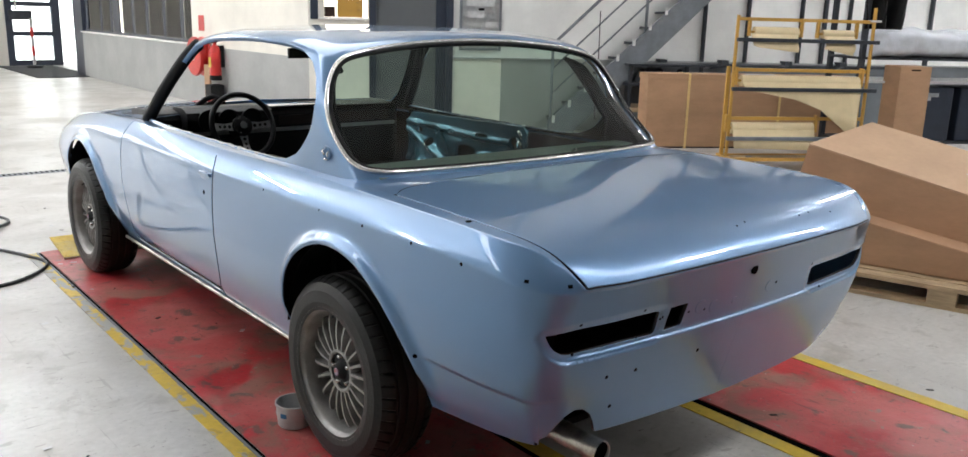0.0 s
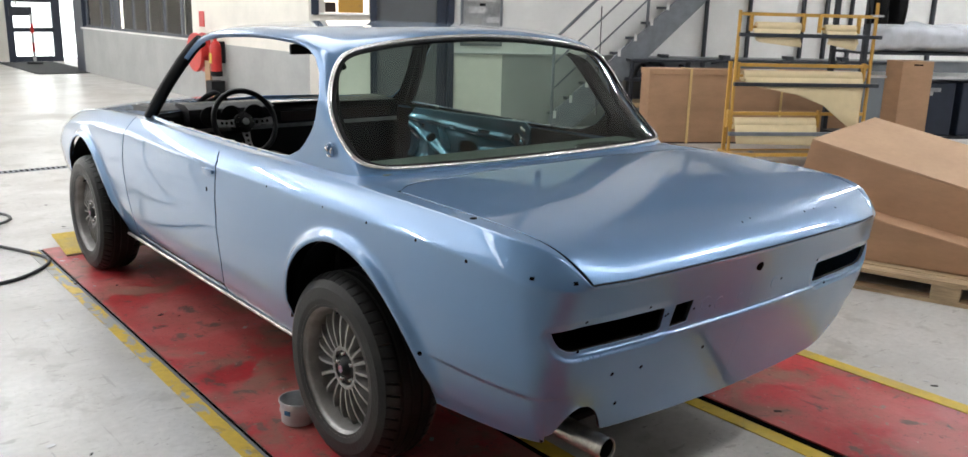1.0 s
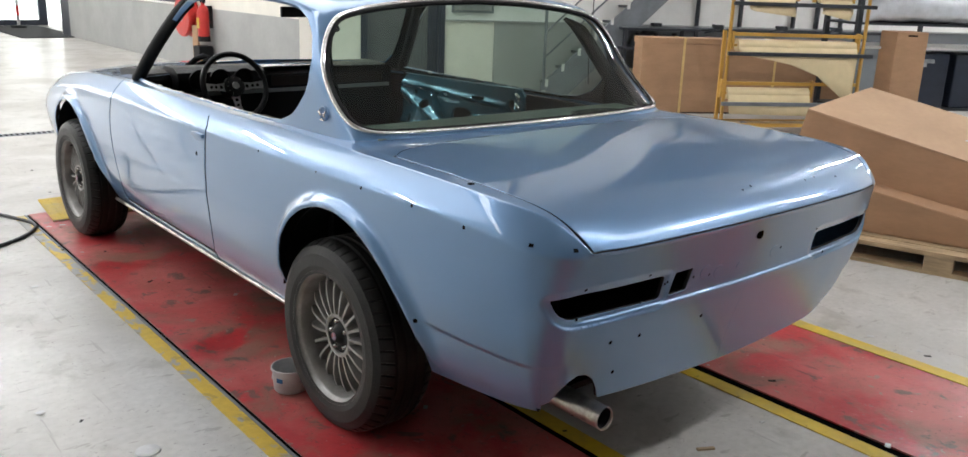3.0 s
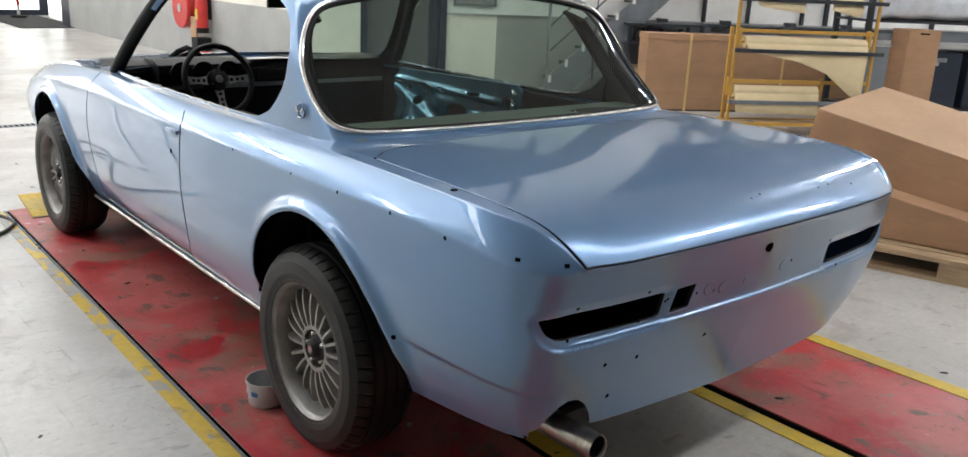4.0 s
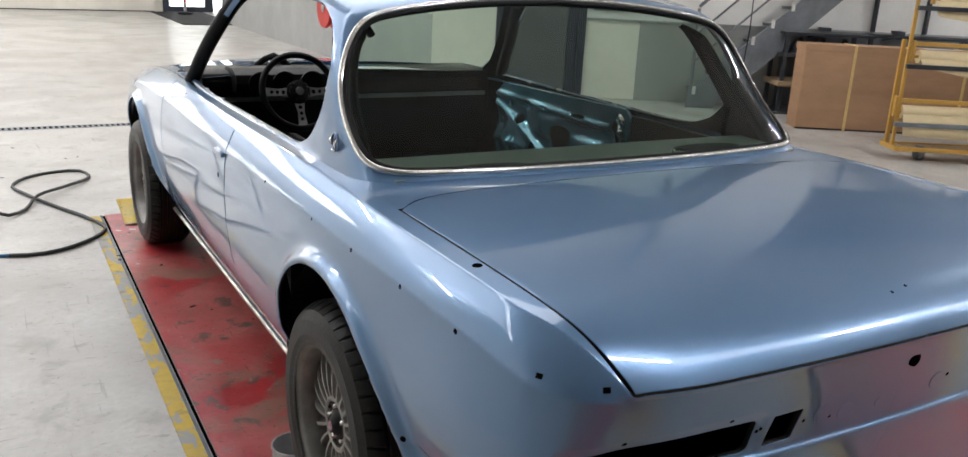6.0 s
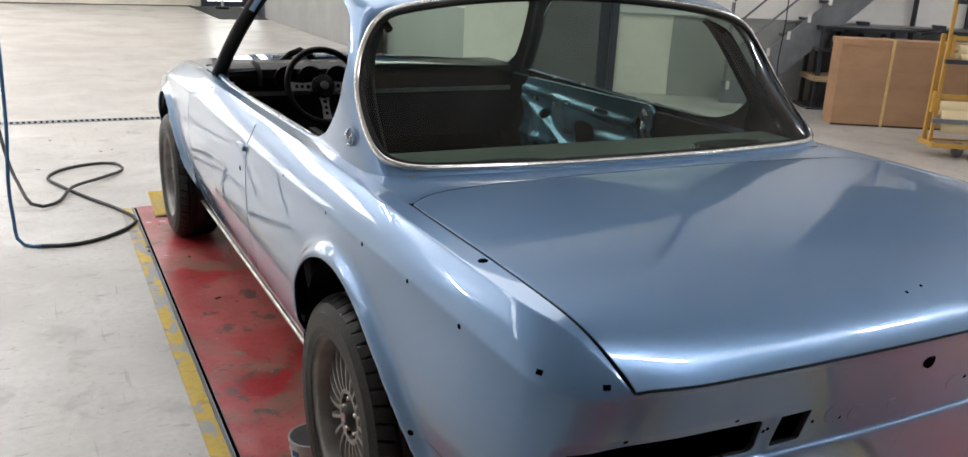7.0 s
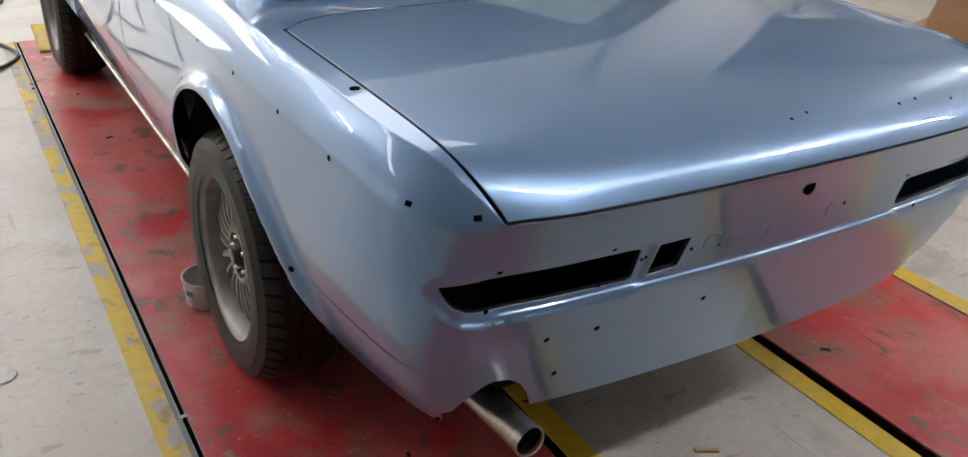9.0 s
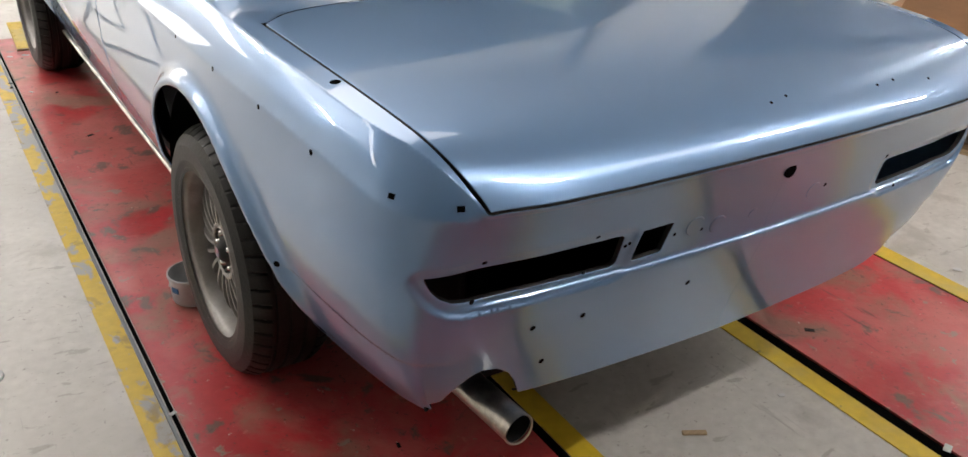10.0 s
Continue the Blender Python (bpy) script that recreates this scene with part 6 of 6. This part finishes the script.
for y in (0.0, .36, .70):
    box("bottom_board", 0, 2.0, y, y + .10, 0, .022, PALE_WOOD, pallet)
    for x in (.02, .92, 1.84):
        box("block", x, x + .14, y, y + .10, .022, .100, PALE_WOOD, pallet, bevel=.003)
for k in range(7):
    box("top_board", 0, 2.0, k * .117, k * .117 + .098, .100, .122, PALE_WOOD, pallet)

# tall carton, wrapped bundle, shelf with cases and a dark coat behind the rack
t_m = Matrix.Translation((6.9, 3.08, 0)) @ Matrix.Rotation(math.atan2(-.55, .84), 4, "Z")
tall = tagged(empty("tall_carton", t_m), "tall brown cardboard carton with a hand hole", "carton")
box("carton_body", 0, .34, 0, .30, 0, 1.03, CARD, tall, bevel=.008)
box("hand_hole", .12, .22, -.002, .004, .985, 1.0, HOLE_SHADE, tall)
v_m = Matrix.Translation((6.95, 3.35, 0)) @ Matrix.Rotation(math.atan2(-.50, .86), 4, "Z")
stand = tagged(empty("storage_shelf", v_m), "dark storage shelf with black cases", "shelf")
for x in (-.2, 1.85):
    box("upright", x, x + .05, 0, .05, 0, 1.9, DARK_STEEL, stand)
    box("upright", x, x + .05, .6, .65, 0, 1.9, DARK_STEEL, stand)
for z in (.2, .84, 1.08):
    box("shelf_board", -.2, 1.9, 0, .65, z, z + .025, DARK_STEEL if z != .84 else PLASTIC_W, stand)
for k, (x, w_) in enumerate(((.42, .55), (1.05, .6))):
    cs = tagged(box("tool_case", x, x + w_, .05, .5, .225, .80, DARK_FRAME, m=v_m, bevel=.02), "dark blue tool case on the shelf", "case")
    box("case_handle", x + .15, x + .35, .02, .05, .70, .74, SILVER, cs, m=v_m)
    box("case_label", x + .16, x + .28, .043, .05, .66, .70, PLASTIC_W, cs, m=v_m)
bm = bmesh.new()
bmesh.ops.create_uvsphere(bm, u_segments=64, v_segments=32, radius=1)
for v in bm.verts:
    c = v.co.copy()
    q = Vector((.80 * math.copysign(abs(c.x) ** .55, c.x), .28 * math.copysign(abs(c.y) ** .7, c.y), .15 * math.copysign(abs(c.z) ** .7, c.z)))
    n_ = noise.noise(q * 5.0) * .035 + noise.noise(q * 13.0) * .014
    q += c.normalized() * n_
    if q.x < -.55:
        q.z -= (-.55 - q.x) * .55
    q.z = max(q.z, -.14 - .1 * max(0, -q.x - .55))
    v.co = q
wrap = tagged(part("wrapped_roll", bm, FILM, smooth=True), "bundle wrapped in clear plastic film on the shelf", "bundle")
wrap.matrix_world = v_m @ Matrix.Translation((.62, .25, 1.252))
bm = bmesh.new()
bmesh.ops.create_grid(bm, x_segments=20, y_segments=24, size=.5)
for v in bm.verts:
    x, z = v.co.x, v.co.y
    wid = .42 + .20 * (z + .5)
    v.co = (x * wid + .06 * z, .07 * math.sin(x * 14 + z * 3) + .03 * noise.noise(Vector((x * 4, z * 4, 0))), 1.50 + z * .9)
coat = part("hanging_cover", bm, BLACK, smooth=True)
coat.modifiers.new("thickness", "SOLIDIFY").thickness = .01
coat.matrix_world = v_m @ Matrix.Translation((-.02, -.02, .34))
tagged(coat, "black cover hanging above the wrapped bundle", "cover")

# fire point on the office wall
ext = tagged(lathe("fire_extinguisher", [(0, .42), (.075, .42), (.08, .44), (.08, .80), (.06, .86), (.025, .89), (.025, .93), (0, .93)], FIRE_RED, axis="z", segments=28, origin=(2.93, 10.86, .02)),
             "red fire extinguisher on the wall", "extinguisher")
lathe("foot_ring", [(.079, .40), (.083, .40), (.083, .47), (.079, .47)], BLACK, ext, "", "z", 24, (2.93, 10.86, .02))
box("label_plate", 2.848, 2.852, 10.82, 10.90, .60, .74, YELLOW_CLEAN, ext)
box("valve", 2.91, 2.95, 10.81, 10.91, .94, 1.0, BLACK, ext)
box("wall_bracket", 2.99, 3.046, 10.81, 10.91, .60, .90, BLACK, ext)
reel = tagged(lathe("fire_hose_reel", [(.05, 0), (.27, 0), (.28, .02), (.28, .04), (.22, .05), (.22, .12), (.28, .13), (.28, .16), (.05, .17)], FIRE_RED, axis="x", segments=40, origin=(2.86, 11.47, .72)),
              "red wall-mounted fire hose reel", "hose reel")
lathe("hub", [(0, -.01), (.06, -.01), (.06, .02)], SILVER, reel, "", "x", 20, (2.86, 11.47, .72))
box("reel_bracket", 3.0, 3.046, 11.37, 11.57, .60, .84, BLACK, reel)
tagged(box("fire_sign", 3.035, 3.046, 11.48, 11.66, 1.08, 1.30, FIRE_RED), "small red and white fire sign on the wall", "sign")
tagged(box("cardboard_sheet", 2.90, 2.93, 11.02, 11.20, 0, .62, CARD, bevel=.004), "brown cardboard sheet against the wall", "cardboard")
tagged(box("black_case", 2.80, 3.0, 10.74, 10.95, 0, .36, BLACK, bevel=.01), "black case on the floor below the extinguisher", "case")

# ---- things on the floor
bu = tagged(lathe("plastic_bucket", [(0, .002), (.056, .002), (.059, .006), (.064, .078), (.068, .080), (.068, .087), (.063, .087), (.056, .010), (0, .008)], PLASTIC_W, axis="z", segments=36, origin=(-.802, 1.392, .006)),
            "small cloudy white plastic bucket", "bucket")
for a in (205, 285):
    bm = bmesh.new()
    ca, sa = math.cos(radians(a)), math.sin(radians(a))
    add_box(bm, -.012, .012, -.0012, .0012, -.008, .008, Matrix.Translation((-.802 + .0625 * ca, 1.392 + .0625 * sa, .058)) @ Matrix.Rotation(radians(a + 90), 4, "Z"))
    part("printed_bar", bm, HOSE_BLUE, bu)
tube("carry_handle", [(-.802 + .064 * math.cos(a), 1.392 + .064 * math.sin(a), .082 - .03 * math.sin(a * .5)) for a in np.linspace(.3, 2.9, 14)], .002, PLASTIC_W, bu)


def hose(name, ctrl, r, mat, label):
    c, _ = spline(ctrl, 120)
    return tagged(tube(name, [tuple(q) for q in c], r, mat, sides=10), label, "hose")


hz = .010
hose("air_hose", [(-1.62, 3.95, 5.1), (-1.545, 3.92, 3.0), (-1.53, 3.85, 1.5), (-1.535, 3.80, .6), (-1.55, 3.76, .15), (-1.53, 3.73, .02), (-1.44, 3.68, hz)], .0085, HOSE_BLUE, "blue air hose hanging to the floor")
hose("rubber_hose", [(-1.44, 3.68, hz), (-1.30, 3.66, hz), (-1.10, 3.78, hz), (-.985, 3.97, hz), (-1.05, 4.22, hz), (-1.17, 4.48, hz), (-1.30, 4.80, hz), (-1.37, 5.05, hz), (-1.22, 5.30, hz), (-.98, 5.35, hz),
                     (-.93, 5.17, hz), (-1.08, 4.92, .02), (-1.25, 4.70, .03), (-1.36, 4.42, .012), (-1.43, 4.35, .02), (-1.53, 4.62, .10), (-1.62, 4.95, .5), (-1.68, 5.1, 1.5), (-1.70, 5.2, 5.1)], .0095, HOSE_BLACK, "black rubber hose coiled on the floor")
tagged(lathe("white_cap", [(0, .006), (.030, .006), (.036, .004), (.038, 0), (.0, 0)], PLASTIC_W, axis="z", segments=24, origin=(-1.345, 1.275, .0)), "white plastic cap lying on the floor", "cap")
tm = Matrix.Translation((.045, .255, .004)) @ Matrix.Rotation(radians(-28), 4, "Z")
tagged(box("wood_chip", -.030, .030, -.0065, .0065, -.003, .004, PALE_WOOD, m=tm, bevel=.002), "small wooden chip on the floor", "chip")
rnd = random.Random(4)
bm = bmesh.new()
for _ in range(90):
    x, y = rnd.uniform(-2.2, 1.9), rnd.uniform(-.4, 6.5)
    s_ = rnd.uniform(.004, .016)
    add_box(bm, -s_, s_, -s_ * .6, s_ * .6, 0, .0012, Matrix.Translation((x, y, .0065)) @ Matrix.Rotation(rnd.uniform(0, 3), 4, "Z"))
tagged(part("floor_litter", bm, PLASTIC_W), "small pale flakes scattered on the floor", "litter", kind="stuff")
bm = bmesh.new()
for _ in range(70):
    x, y = rnd.uniform(-2.2, 1.9), rnd.uniform(-.4, 6.5)
    s_ = rnd.uniform(.004, .014)
    add_box(bm, -s_, s_, -s_ * .5, s_ * .5, 0, .0012, Matrix.Translation((x, y, .0065)) @ Matrix.Rotation(rnd.uniform(0, 3), 4, "Z"))
tagged(part("floor_dirt", bm, BLACK), "small dark specks scattered on the floor", "litter", kind="stuff")

# ---- unseen ceiling lamps across the hall, added fill panels, and windows in the side and end walls
# the first two tubes match the lid's reflections; the others are added fill
for x, y, ln_ in ((1.72, -1.75, .52), (5.2, -1.75, .55), (8.4, -1.75, .6), (9.4, 2.4, .8), (11.2, .6, .5), (-3.4, 11.0, .8), (-7.0, 9.0, .8), (.6, 13.5, .8)):
    f_ = tagged(box("tube_lamp", x - ln_, x + ln_, y - .09, y + .09, H - .14, H, WHITE), "unseen long white fluorescent tube fitting on the ceiling", "lamp", group="ceiling lamps")
    box("tube", x - ln_ + .04, x + ln_ - .04, y - .03, y + .03, H - .19, H - .142, TUBE, f_)
# unseen glowing panels added to light the shoulder and the far hall
for x0, x1, y0, y1 in ((-9.2, -.9, 3.9, 4.4), (-6.5, -.6, 14.8, 17.2)):
    rl = tagged(box("fill_panel", x0, x1, y0, y1, H - .012, H - .002, ROOF_FILL), "unseen light panel added under the roof", "roof light", group="roof lights", kind="structure")
    for x in np.linspace(x0, x1, 5):
        box("glazing_bar", x - .06, x + .06, y0, y1, H - .05, H - .013, WHITE, rl)
# unseen glowing panels added to brighten the lid edge, shoulder and floor
for x0, x1, y0, y1, mt in ((0.0, 8.0, -2.0, -1.45, OVERHEAD), (-8.0, -1.9, 4.7, 10.5, SIDELIGHT), (-.8, 2.4, 3.2, 8.0, SOFTLIGHT)):
    rl = tagged(box("fill_panel", x0, x1, y0, y1, H - .012, H - .002, mt), "unseen light panel added under the roof", "roof light", group="roof lights", kind="structure")
    for x in (x0, x1):
        box("glazing_bar", x - .04, x + .04, y0, y1, H - .05, H - .013, WHITE, rl)
for y0 in (-5.0, -1.0, 3.0, 7.0, 11.0):
    hw = tagged(box("window_5", -9.99, -9.96, y0, y0 + 3.4, 1.6, 3.6, WESTLIGHT), "large bright window in the side wall", "window", kind="structure")
    for y in (y0, y0 + 1.1, y0 + 2.2, y0 + 3.34):
        box("glazing_bar", -9.959, -9.92, y, y + .07, 1.6, 3.6, DARK_FRAME, hw)
    box("glazing_bar", -9.959, -9.92, y0, y0 + 3.4, 2.56, 2.63, DARK_FRAME, hw)
for x0 in (-8.6, -6.4, -4.2):
    hw = tagged(box("window_4", x0, x0 + 2.0, 21.14, 21.19, .9, 4.4, DAYLIGHT), "bright window in the end wall", "window", kind="structure")
    for x in (x0, x0 + .98, x0 + 1.96):
        box("glazing_bar", x, x + .05, 21.08, 21.139, .9, 4.4, DARK_FRAME, hw)
    box("glazing_bar", x0, x0 + 2.0, 21.08, 21.139, 2.65, 2.72, DARK_FRAME, hw)
